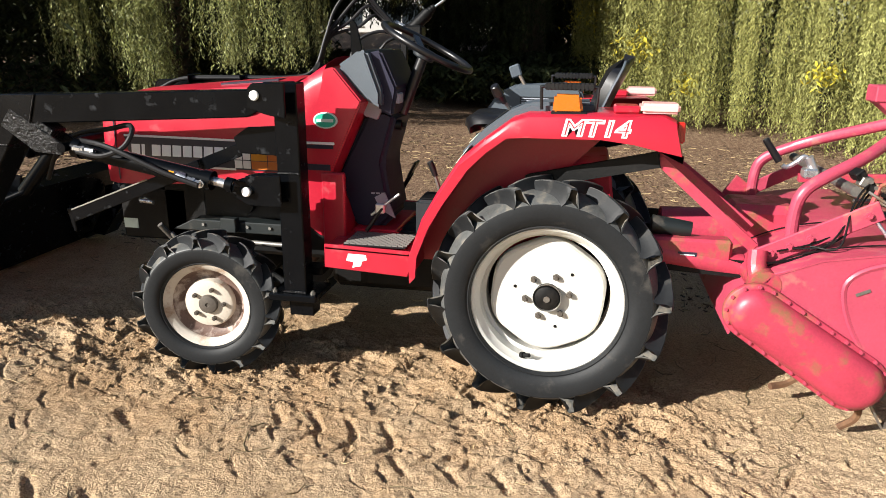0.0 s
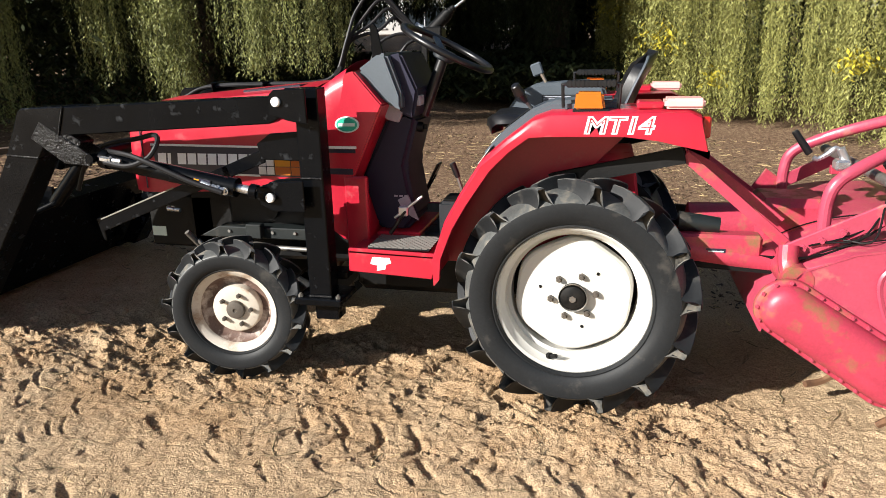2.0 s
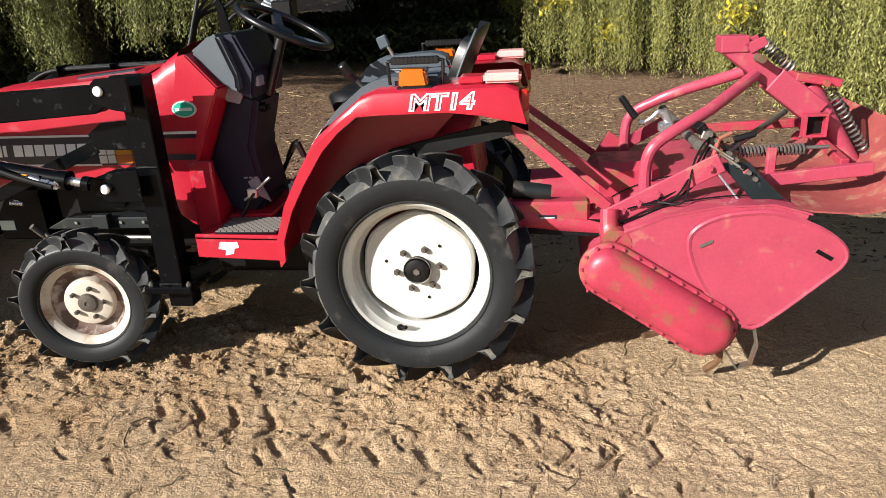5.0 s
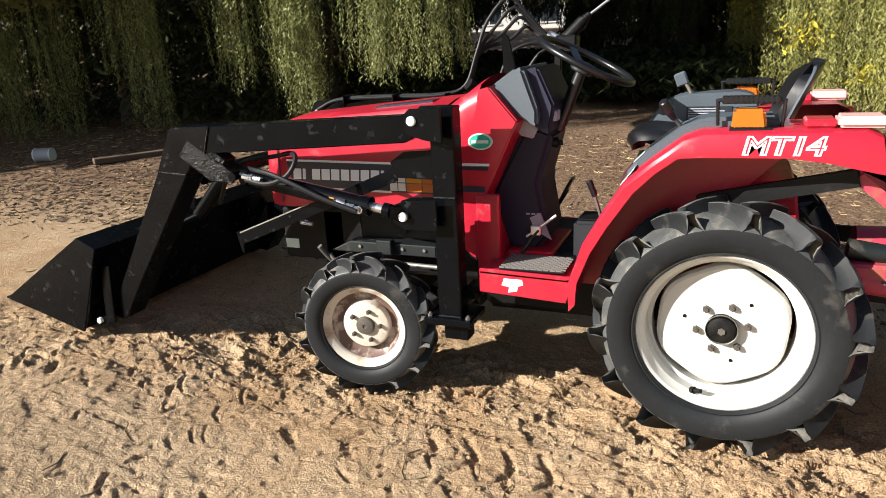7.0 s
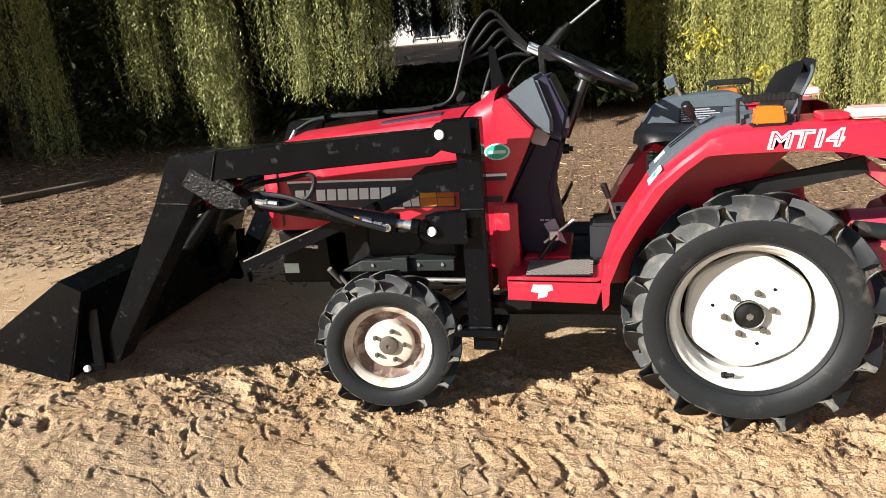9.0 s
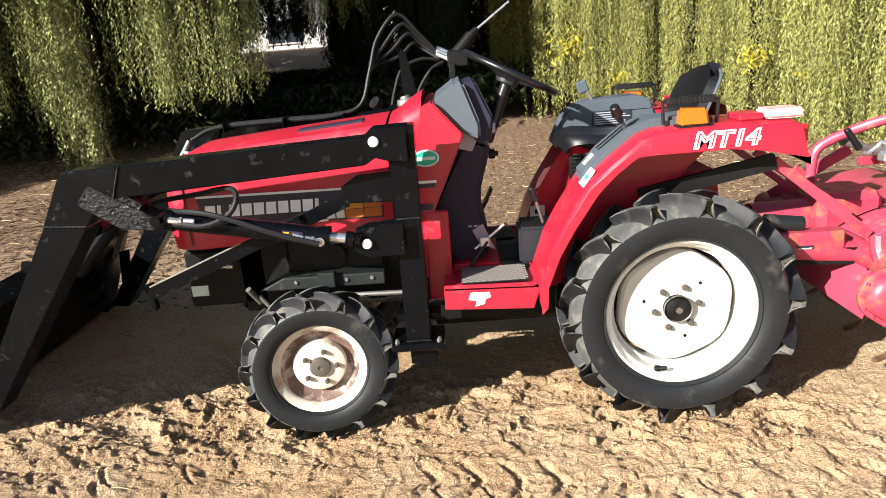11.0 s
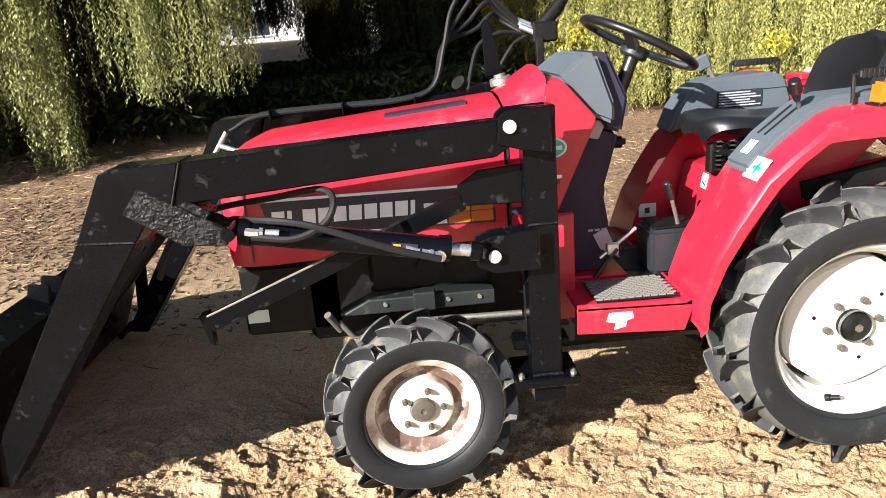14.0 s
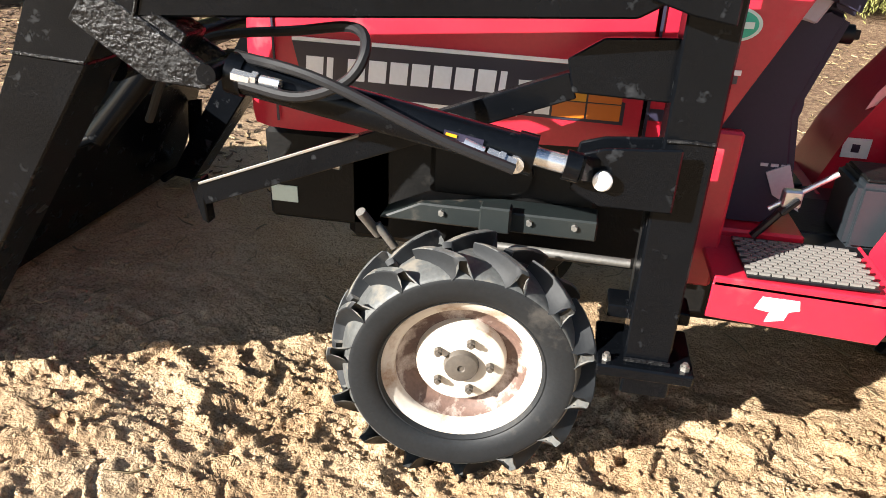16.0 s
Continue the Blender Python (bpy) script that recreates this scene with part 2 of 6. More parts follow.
def tube(pts, r, seg=8, n=6, smooth_line=True):
    line = curve_points(pts, n) if smooth_line else [Vector(p) for p in pts]
    bm = bmesh.new()
    rings = []
    nrm = Vector((0.3, 0.2, 1))
    for i, p in enumerate(line):
        d = (line[min(i + 1, len(line) - 1)] - line[max(i - 1, 0)]).normalized()
        nrm = (nrm - d * nrm.dot(d)).normalized()
        bi = d.cross(nrm)
        rr = r[min(i, len(r) - 1)] if isinstance(r, list) else r
        rings.append([bm.verts.new(p + (nrm * math.cos(a) + bi * math.sin(a)) * rr) for a in (2 * math.pi * k / seg for k in range(seg))])
    for a, b in zip(rings, rings[1:]):
        for k in range(seg):
            bm.faces.new((a[k], a[(k + 1) % seg], b[(k + 1) % seg], b[k]))
    bm.faces.new(rings[0][::-1])
    bm.faces.new(rings[-1])
    return bm


def lathe(profile, seg=48, closed=False):
    """Turns a profile of (radius, y) round the y axis at the origin."""
    bm = bmesh.new()
    rings = [[bm.verts.new((r * math.cos(a), y, r * math.sin(a))) for a in (2 * math.pi * k / seg for k in range(seg))] if r > 1e-6 else [bm.verts.new((0, y, 0))] for r, y in profile]
    pairs = list(zip(rings, rings[1:])) + ([(rings[-1], rings[0])] if closed else [])
    for a, b in pairs:
        for k in range(seg):
            j = (k + 1) % seg
            if len(a) == 1:
                bm.faces.new((a[0], b[j], b[k]))
            elif len(b) == 1:
                bm.faces.new((a[k], a[j], b[0]))
            else:
                bm.faces.new((a[k], a[j], b[j], b[k]))
    return bm


def moved(bm, m):
    bm.transform(m)
    return bm


def sheet(rows):
    """A skin over a grid of points, row by row."""
    bm = bmesh.new()
    vs = [[bm.verts.new(p) for p in row] for row in rows]
    for a, b in zip(vs, vs[1:]):
        for k in range(len(a) - 1):
            bm.faces.new((a[k], a[k + 1], b[k + 1], b[k]))
    return bm


def thick(bm, t):
    bmesh.ops.recalc_face_normals(bm, faces=bm.faces)
    bmesh.ops.solidify(bm, geom=bm.faces[:], thickness=t)
    return bm


def slab(x0, x1, z0, z1, y, t=0.002):
    """A thin raised print on a side face that looks towards -y."""
    return box(x0, x1, y - t, y + 0.001, z0, z1, 0)


def bolt_mesh(name, r, h, material):
    bm = bmesh.new()
    bmesh.ops.create_cone(bm, cap_ends=True, segments=6, radius1=r, radius2=r * 0.96, depth=h)
    bmesh.ops.translate(bm, verts=bm.verts, vec=(0, 0, h / 2))
    b2 = rod((0, 0, h), (0, 0, h * 1.6), r * 0.55, seg=8)
    join(bm, b2)
    me = bpy.data.meshes.new(name)
    bm.to_mesh(me)
    bm.free()
    me.materials.append(material)
    return me


def piece(name, me, parent, at, axis=(0, -1, 0), label=""):
    """An object on a shared mesh whose own z axis points along axis."""
    ob = new(name, me)
    ob.parent = parent
    ob.location = Vector(at) - origin_of(parent)
    ob.rotation_mode = "QUATERNION"
    ob.rotation_quaternion = Vector(axis).to_track_quat("Z", "Y")
    return tagged(ob, label) if label else ob


# ---- ground ----
rng = np.random.default_rng(7)
LATTICE = rng.random((256, 256))


def value_noise(x, y):
    xi, yi = np.floor(x).astype(int), np.floor(y).astype(int)
    fx, fy = x - xi, y - yi
    fx, fy = fx * fx * (3 - 2 * fx), fy * fy * (3 - 2 * fy)
    g = lambda a, b: LATTICE[a % 256, b % 256]
    return (g(xi, yi) * (1 - fx) + g(xi + 1, yi) * fx) * (1 - fy) + (g(xi, yi + 1) * (1 - fx) + g(xi + 1, yi + 1) * fx) * fy


def fbm(x, y, octaves=4, gain=0.5):
    s, a, f, tot = 0, 1.0, 1.0, 0
    for k in range(octaves):
        s, tot = s + a * value_noise(x * f + 17.3 * k, y * f + 5.7 * k), tot + a
        a, f = a * gain, f * 2.03
    return s / tot


def logistic(v):
    return 1 / (1 + np.exp(np.clip(-v, -40, 40)))


def clods(x, y, cell, seed):
    """Broken crust: a random height for each uneven cell, and how close the cell's edge is."""
    gx, gy = np.floor(x / cell).astype(int), np.floor(y / cell).astype(int)
    best = np.full(x.shape, 9.0)
    second = np.full(x.shape, 9.0)
    high = np.zeros(x.shape)
    for i in (-1, 0, 1):
        for j in (-1, 0, 1):
            a, c = gx + i, gy + j
            jx, jy = LATTICE[(a + seed) % 256, c % 256], LATTICE[a % 256, (c + seed + 77) % 256]
            px, py = (a + jx) * cell, (c + jy) * cell
            tilt = (x - px) / cell * (jx - 0.5) * 2.2 + (y - py) / cell * (jy - 0.5) * 2.2
            d = np.hypot(x - px, (y - py) * 1.25) / cell
            hh = LATTICE[(a + 31) % 256, (c + seed) % 256] + tilt * 0.5
            near = d < best
            second = np.where(near, best, np.minimum(second, d))
            high = np.where(near, hh, high)
            best = np.where(near, d, best)
    return high, second - best


def churn(x, y):
    """How trodden the sand is: most along the strip that the wheels ran over."""
    c = np.exp(-((y + 0.02 + 0.12 * np.sin(x * 1.3)) / 0.40) ** 2) * logistic((x + 3.4) * 2) * logistic((0.75 - x) * 4)
    return np.clip(c * (0.35 + 1.15 * fbm(x * 2.2 + 3, y * 2.2, 3)), 0, 1)


cut_rng = random.Random(19)
CUTS = []
while len(CUTS) < 330:
    cx, cy = cut_rng.uniform(-3.4, 1.3), cut_rng.gauss(-0.42, 0.34)
    if -1.35 < cy < 0.7:
        ca = radians(cut_rng.choice((38, 52, 128, 20)) + cut_rng.gauss(0, 14))
        CUTS.append((cx, cy, math.cos(ca), math.sin(ca), cut_rng.uniform(0.018, 0.075), cut_rng.uniform(0.0045, 0.0085), cut_rng.uniform(0.005, 0.014)))


def ground_height(x, y):
    near = np.exp(-((np.abs(y) / 9) ** 2)) * np.exp(-((np.abs(x + 0.8) / 9) ** 2))
    h = 0.035 * (fbm(x * 0.9, y * 0.9, 3) - 0.5) * near
    h = h + 0.03 * logistic(-(x + 0.8) * 5) + 0.20 * logistic(-(x + 2.15) * 4)
    # the yard rises a little towards the trees
    h = h + 0.5 * logistic((y - 4.9) * 0.58) - 0.5 * logistic((0 - 4.9) * 0.58)
    h = h + 0.92 * logistic((y - 17.5) * 0.55)
    c = churn(x, y)
    c = 0.72 * c
    warp = 0.16 * (fbm(x * 7.1, y * 7.1 + 40, 4, 0.65) - 0.5)
    wx, wy = x + warp, y + 0.16 * (fbm(x * 7.1 + 71, y * 7.1, 4, 0.65) - 0.5)
    big, edge = clods(wx, wy, 0.145, 3)
    small, edge2 = clods(wx * 1.0 + 5, wy + 3, 0.06, 9)
    h = h + c * 0.058 * (big - 0.5) * np.clip(fbm(x * 3 + 21, y * 3, 2) * 3.2 - 0.9, 0.05, 1.2)
    h = h + c * 0.013 * (small - 0.5) * np.clip(fbm(x * 5 + 8, y * 5, 2) * 2.8 - 0.8, 0, 1.3)
    tiny, edge3 = clods(wx + 9, wy + 7, 0.028, 17)
    h = h + (0.3 * near + 0.6 * c) * 0.0045 * (tiny - 0.5)
    flake = 1 - np.abs(2 * fbm(wx * 8.5 + 3, wy * 15, 4, 0.62) - 1)
    h = h + c * 0.020 * (flake ** 2.5 - 0.4) + c * 0.008 * (fbm(x * 36, y * 42, 3, 0.7) - 0.5)
    # broken crust: low ledges with sharp edges
    for sc, asp, rise, off in ((6.5, 1.7, 0.011, 0.0), (13.0, 1.5, 0.0055, 31.0)):
        v = 7 * fbm(wx * sc + off, wy * sc * asp + off, 4, 0.6)
        step = np.floor(v) + np.clip((v - np.floor(v) - 0.82) / 0.18, 0, 1)
        h = h + np.clip(1.5 * c - 0.12, 0, 1) * rise * (step - 0.6 * v - 1.4)
    ridge = 1 - np.abs(2 * fbm(x * 4.2 + 9, y * 6.5, 3) - 1)
    h = h + c * 0.045 * (ridge ** 3 - 0.35)
    # lug prints left by the tyres
    for y0, wid, sgn, x0, x1 in ((-0.33, 0.10, 1, -1.4, 1.2), (-0.52, 0.10, -1, -3.6, 0.4), (0.02, 0.11, 1, -3.0, -1.5), (-0.86, 0.12, 1, -2.6, -0.2)):
        yy = y - y0 - 0.10 * np.sin(x * 0.8 + y0 * 7) - 0.02 * (fbm(x * 3, y * 3 + y0 * 9, 2) - 0.5)
        band = np.clip(1.25 - (yy / wid) ** 2, 0, 1) * logistic((x - x0) * 6) * logistic((x1 - x) * 6)
        ph = x * 2 * np.pi / 0.17 + sgn * np.abs(yy) * 26 + 5 * (fbm(x * 2.5, y * 2.5 + 30, 2) - 0.5)
        worn = np.clip(fbm(x * 1.7 + y0 * 5, y * 3.1, 3) * 4.5 - 1.6, 0, 1)
        h = h - band * worn * 0.018 * np.clip(np.sin(ph) * 6 - 4.0, 0, 1)
    calm = (1 - c) * near
    dent, de = clods(wx * 0.7 + 2, wy * 1.2 + 1, 0.11, 41)
    few = np.clip((dent - 0.74) * 9, 0, 1) * np.clip(de * 6 - 0.3, 0, 1)
    h = h - calm * 0.007 * few * np.clip(fbm(x * 1.6 + 60, y * 1.6 + 11, 2) * 3.2 - 1.0, 0, 1)
    # short sharp cuts left by lugs and boots, each with a pushed-up lip
    for sx, sy, ca, sa, ln, wd, dp in CUTS:
        m = (np.abs(x - sx) < ln + 0.03) & (np.abs(y - sy) < ln + 0.03)
        if m.any():
            u, v = (x[m] - sx) * ca + (y[m] - sy) * sa, (y[m] - sy) * ca - (x[m] - sx) * sa
            v = v + 0.25 * u * u / ln + 0.012 * (fbm(x[m] * 30, y[m] * 30, 2) - 0.5)
            end = np.clip((ln - np.abs(u)) / (0.35 * ln), 0, 1)
            h[m] += end * (-dp * np.clip(1.4 - np.abs(v) / wd, 0, 1) + 0.35 * dp * np.exp(-((v - 1.9 * wd) / (0.8 * wd)) ** 2))
    h = h + near * 0.010 * (fbm(x * 22, y * 22, 3, 0.6) - 0.5) + near * 0.009 * (fbm(x * 48, y * 48 + 9, 2) - 0.5)
    return h


def ground_z(x, y):
    return float(ground_height(np.array([float(x)]), np.array([float(y)]))[0])


def spaced(lo, hi, step, far, growth=1.13):
    mid = list(np.arange(lo, hi, step))
    s, v, right = step, hi, []
    while v < far:
        right.append(v)
        s *= growth
        v += s
    s, v, left = step, lo - step, []
    while v > -far:
        left.append(v)
        s *= growth
        v -= s
    return np.array([-far * 1.5] + left[::-1] + mid + right + [far * 1.5])


def build_ground():
    xs, ys = spaced(-3.4, 1.9, 0.0068, 400), spaced(-1.3, 0.75, 0.0062, 400)
    X, Y = np.meshgrid(xs, ys)
    Z = ground_height(X, Y)
    nx, ny = len(xs), len(ys)
    verts = np.column_stack([X.ravel(), Y.ravel(), Z.ravel()])
    i = np.arange(nx * ny).reshape(ny, nx)
    faces = np.column_stack([i[:-1, :-1].ravel(), i[:-1, 1:].ravel(), i[1:, 1:].ravel(), i[1:, :-1].ravel()])
    me = bpy.data.meshes.new("ground")
    me.vertices.add(len(verts))
    me.vertices.foreach_set("co", verts.ravel())
    me.loops.add(faces.size)
    me.loops.foreach_set("vertex_index", faces.ravel())
    me.polygons.add(len(faces))
    me.polygons.foreach_set("loop_start", np.arange(0, faces.size, 4))
    me.polygons.foreach_set("use_smooth", np.ones(len(faces), bool))
    me.update(calc_edges=True)
    me.validate()
    ob = new("ground", me)
    tagged(ob, "dry tan sandy soil, trodden and scattered with leaf litter", "ground", kind="structure")
    m = bpy.data.materials.new("sandy_soil")
    m.use_nodes = True
    N, L = m.node_tree.nodes, m.node_tree.links
    b = N["Principled BSDF"]
    tc = N.new("ShaderNodeTexCoord")

    def noise_node(scale, detail=6, rough=0.6):
        n = N.new("ShaderNodeTexNoise")
        n.inputs["Scale"].default_value, n.inputs["Detail"].default_value, n.inputs["Roughness"].default_value = scale, detail, rough
        L.new(tc.outputs["Object"], n.inputs["Vector"])
        return n.outputs[0]

    def ramp(src, lo, hi, a=0.0, c=1.0):
        r = N.new("ShaderNodeMapRange")
        r.inputs["From Min"].default_value, r.inputs["From Max"].default_value = lo, hi
        r.inputs["To Min"].default_value, r.inputs["To Max"].default_value = a, c
        L.new(src, r.inputs["Value"])
        return r.outputs[0]

    def mixed(fac, a, c):
        x = N.new("ShaderNodeMix")
        x.data_type = "RGBA"
        L.new(fac, x.inputs["Factor"])
        for sock, v in (("A", a), ("B", c)):
            if isinstance(v, tuple):
                x.inputs[sock].default_value = (*v, 1)
            else:
                L.new(v, x.inputs[sock])
        return x.outputs["Result"]

    base = mixed(ramp(noise_node(1.1, 5), 0.35, 0.65), (0.47, 0.333, 0.198), (0.57, 0.424, 0.270))
    base = mixed(ramp(noise_node(125, 3, 0.7), 0.47, 0.62, 0, 0.8), base, (0.20, 0.132, 0.075))
    base = mixed(ramp(noise_node(95, 4, 0.8), 0.57, 0.67, 0, 0.65), base, (0.60, 0.455, 0.300))
    base = mixed(ramp(noise_node(34, 5, 0.75), 0.60, 0.70, 0, 0.5), base, (0.17, 0.10, 0.055))
    base = mixed(ramp(noise_node(430, 2, 0.6), 0.52, 0.66, 0, 0.55), base, (0.15, 0.095, 0.055))
    base = mixed(ramp(noise_node(330, 2, 0.6), 0.57, 0.68, 0, 0.6), base, (0.64, 0.49, 0.345))
    litter = N.new("ShaderNodeSeparateXYZ")
    L.new(tc.outputs["Object"], litter.inputs[0])
    # damp brown soil, turned up along the strip where the wheels ran
    damp = None
    for src, lo, hi in ((litter.outputs["Y"], -0.95, -0.35), (litter.outputs["X"], 1.0, 0.3), (litter.outputs["Y"], 1.3, 0.7), (noise_node(2.6, 6, 0.7), 0.36, 0.58)):
        r = ramp(src, lo, hi)
        if damp is None:
            damp = r
        else:
            mu = N.new("ShaderNodeMath")
            mu.operation = "MULTIPLY"
            L.new(damp, mu.inputs[0])
            L.new(r, mu.inputs[1])
            damp = mu.outputs[0]
    wet = N.new("ShaderNodeMix")
    wet.data_type, wet.blend_type = "RGBA", "MULTIPLY"
    L.new(damp, wet.inputs["Factor"])
    L.new(base, wet.inputs["A"])
    wet.inputs["B"].default_value = (0.80, 0.73, 0.66, 1)
    base = wet.outputs["Result"]
    # brown leaf litter towards the trees, deepened to hold their dappled shade too
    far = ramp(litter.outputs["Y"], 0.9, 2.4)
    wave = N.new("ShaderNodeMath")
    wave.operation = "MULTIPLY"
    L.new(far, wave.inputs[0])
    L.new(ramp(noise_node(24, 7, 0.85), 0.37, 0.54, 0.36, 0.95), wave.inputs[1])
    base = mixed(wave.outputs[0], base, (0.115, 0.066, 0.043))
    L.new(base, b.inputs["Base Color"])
    b.inputs["Roughness"].default_value = 0.95
    b.inputs["Specular IOR Level"].default_value = 0.15
    ad = N.new("ShaderNodeMath")
    ad.operation = "ADD"
    L.new(noise_node(150, 3, 0.6), ad.inputs[0])
    L.new(noise_node(48, 4, 0.6), ad.inputs[1])
    bp = N.new("ShaderNodeBump")
    bp.inputs["Strength"].default_value, bp.inputs["Distance"].default_value = 1.0, 0.010
    L.new(ad.outputs[0], bp.inputs["Height"])
    L.new(bp.outputs[0], b.inputs["Normal"])
    me.materials.append(m)
    return m


SOIL = build_ground()

# ---- tractor ----
YC = 0.42  # middle line of the tractor
tractor = thing("compact_tractor", (-0.6, YC, 0.0), "small red farm tractor with white wheels standing on sandy soil", "tractor")


def tyre(R, r_rim, y_out, width, lug_h):
    """The carcass of a farm tyre round the y axis; its outer face looks towards -y from y_out."""
    ym, w, c = y_out + width / 2, width / 2, R - lug_h
    h = c - r_rim
    e = c - 0.62 * lug_h
    prof = [(r_rim, ym - w * 0.70), (r_rim + h * 0.07, ym - w * 0.84), (r_rim + h * 0.11, ym - w * 0.83), (r_rim + h * 0.16, ym - w * 0.90), (r_rim + h * 0.40, ym - w * 0.99), (e - 0.008, ym - w), (e, ym - w * 0.985), (e + 0.005, ym - w * 0.93), (c - 0.28 * lug_h, ym - w * 0.78), (c - 0.10 * lug_h, ym - w * 0.58), (c + 0.002, ym - w * 0.28), (c + 0.004, ym)]
    b = lathe(prof + [(r, 2 * ym - y) for r, y in prof[-2::-1]], 84)
    for f in b.faces:
        m = f.calc_center_median()
        f.material_index = 1 if math.hypot(m.x, m.z) > e else 0
    return b


def lug(R, r_rim, y_out, width, lug_h, sweep, bar, sgn):
    """One slanting bar from the middle of the tread to the shoulder, at angle 0; its end stands flush with the sidewall and widens downwards."""
    ym, w, c = y_out + width / 2, width / 2, R - lug_h
    rows = []
    for yy, top, foot, tw, bw in ((-0.10, R - 0.014, c - 0.002, 0.50, 0.9), (0.0, R - 0.004, c - 0.004, 0.62, 1.05), (0.2, R, c - 0.08 * lug_h, 0.66, 1.15), (0.45, R + 0.001, c - 0.16 * lug_h, 0.70, 1.3), (0.7, R, c - 0.36 * lug_h, 0.70, 1.5), (0.86, R - 0.002, c - 0.46 * lug_h, 0.72, 1.65), (0.95, R - 0.004, c - 0.58 * lug_h, 0.68, 1.7), (1.008, R - 0.010, c - 0.72 * lug_h, 0.54, 1.65)):
        ang = -sweep * max(yy, 0.0) ** 0.9
        y = ym + sgn * w * yy
        ring = []
        for off, lift in ((-bw * 0.5, 0.0), (-bw * 0.31 - tw * 0.06, 0.22), (-tw * 0.56, 0.62), (-tw * 0.5, 0.95), (-tw * 0.36, 1.0), (tw * 0.36, 1.0), (tw * 0.5, 0.95), (tw * 0.54, 0.62), (bw * 0.29 + tw * 0.06, 0.22), (bw * 0.48, 0.0)):
            a, rad = ang + off * bar / R, foot + (top - foot) * lift
            ring.append((rad * math.cos(a), y, rad * math.sin(a)))
        rows.append(ring)
    b = sheet(rows)
    bmesh.ops.holes_fill(b, edges=[e for e in b.edges if e.is_boundary], sides=0)
    bmesh.ops.recalc_face_normals(b, faces=b.faces)
    for f in b.faces:
        f.material_index = 1 if abs(f.normal.y) > 0.55 else 0
    return b


LUG_MESH = {}


def wheel(name, at, R, r_rim, y_out, width, lugs, lug_h, sweep, bar, rim_prof, hub_r, mats, bolts, bolt_r, disc, far=False, steer=0.0, spin=0.0, labels=("", "")):
    m = Matrix.Translation(at) @ Matrix.Rotation(steer, 4, "Z") @ (Matrix.Diagonal((1, -1, 1, 1)) if far else Matrix.Identity(4)) @ Matrix.Rotation(spin, 4, "Y")
    rim_mat, disc_mat, bolt_mat = mats
    rim = part(name, moved(lathe(rim_prof, 64), m), rim_mat, tractor, labels[0])
    part("tyre", moved(tyre(R, r_rim, y_out, width, lug_h), m), [RUBBER, LUGRUBBER], rim, labels[1], smooth=34)
    for sgn in (-1, 1):
        if (R, sgn) not in LUG_MESH:
            src = part("lug", lug(R, r_rim, y_out, width, lug_h, sweep, bar, sgn), [LUGRUBBER, RUBBER], smooth=32)
            LUG_MESH[R, sgn] = src.data
            bpy.data.objects.remove(src)
        for k in range(lugs):
            ob = new("lug", LUG_MESH[R, sgn])
            ob.parent = rim
            ob.matrix_local = Matrix.Translation(-origin_of(rim)) @ m @ Matrix.Rotation(-2 * math.pi * (k + (0.5 if sgn > 0 else 0.0)) / lugs, 4, "Y")
    d = bmesh.new()
    rings = []
    for r, y, sq in disc:
        rings.append([d.verts.new((r * q * math.cos(a), y, r * q * math.sin(a))) for a in (2 * math.pi * k / 64 for k in range(64)) for q in (1 - sq * (0.5 + 0.5 * math.cos(6 * a)),)])
    for a, b in zip(rings, rings[1:]):
        for k in range(64):
            d.faces.new((a[k], a[(k + 1) % 64], b[(k + 1) % 64], b[k]))
    d.faces.new(rings[-1])
    part("wheel_disc", moved(d, m), disc_mat, rim)
    hy, hd = disc[-1][1], 1.0 if R > 0.4 else 0.45
    part("hub_cap", moved(lathe([(hub_r * 1.12, hy + 0.004), (hub_r * 1.1, hy - 0.012 * hd), (hub_r, hy - 0.03 * hd), (hub_r * 0.7, hy - 0.036 * hd), (hub_r * 0.25, hy - 0.038 * hd), (hub_r * 0.2, hy - 0.03 * hd), (0, hy - 0.03 * hd)], 24), m), SOOT if R > 0.4 else NUT, rim, "dark greasy metal hub cap")
    if R > 0.4:
        part("hub_ring", moved(join(lathe([(0.049, -0.008), (0.0525, -0.012), (0.0525, -0.002), (0.049, 0.004)], 32), rod((0, -0.0265, 0), (0, -0.0215, 0), 0.013, 0.013, 6)), m), DULLSTEEL, rim)
    me = bolt_mesh("wheel_bolt", bolt_r[1], 0.012, bolt_mat)
    for k in range(bolts):
        a = 2 * math.pi * (k + 0.25) / bolts
        p = m @ Vector((bolt_r[0] * math.cos(a), disc[-1][1] - 0.002, bolt_r[0] * math.sin(a)))
        piece("wheel_bolt", me, rim, p, m.to_3x3() @ Vector((0, -1, 0)))
    if R < 0.4:
        part("rim_barrel", moved(lathe(FRONT_BARREL, 64), m), BARREL, rim, "rust-stained dished inside of the rim")
    else:
        part("valve", moved(join(rod((-0.05, -0.03, -0.235), (-0.03, -0.045, -0.225), 0.008), rod((-0.06, -0.02, -0.24), (-0.05, -0.03, -0.235), 0.012)), m), SOOT, rim)
        for k in range(3):
            a = 0.9 + 2.1 * k
            part("disc_hole", moved(rod((0.125 * math.cos(a), 0.0145, 0.125 * math.sin(a)), (0.125 * math.cos(a), 0.022, 0.125 * math.sin(a)), 0.006), m), SOOT, rim)
    return rim


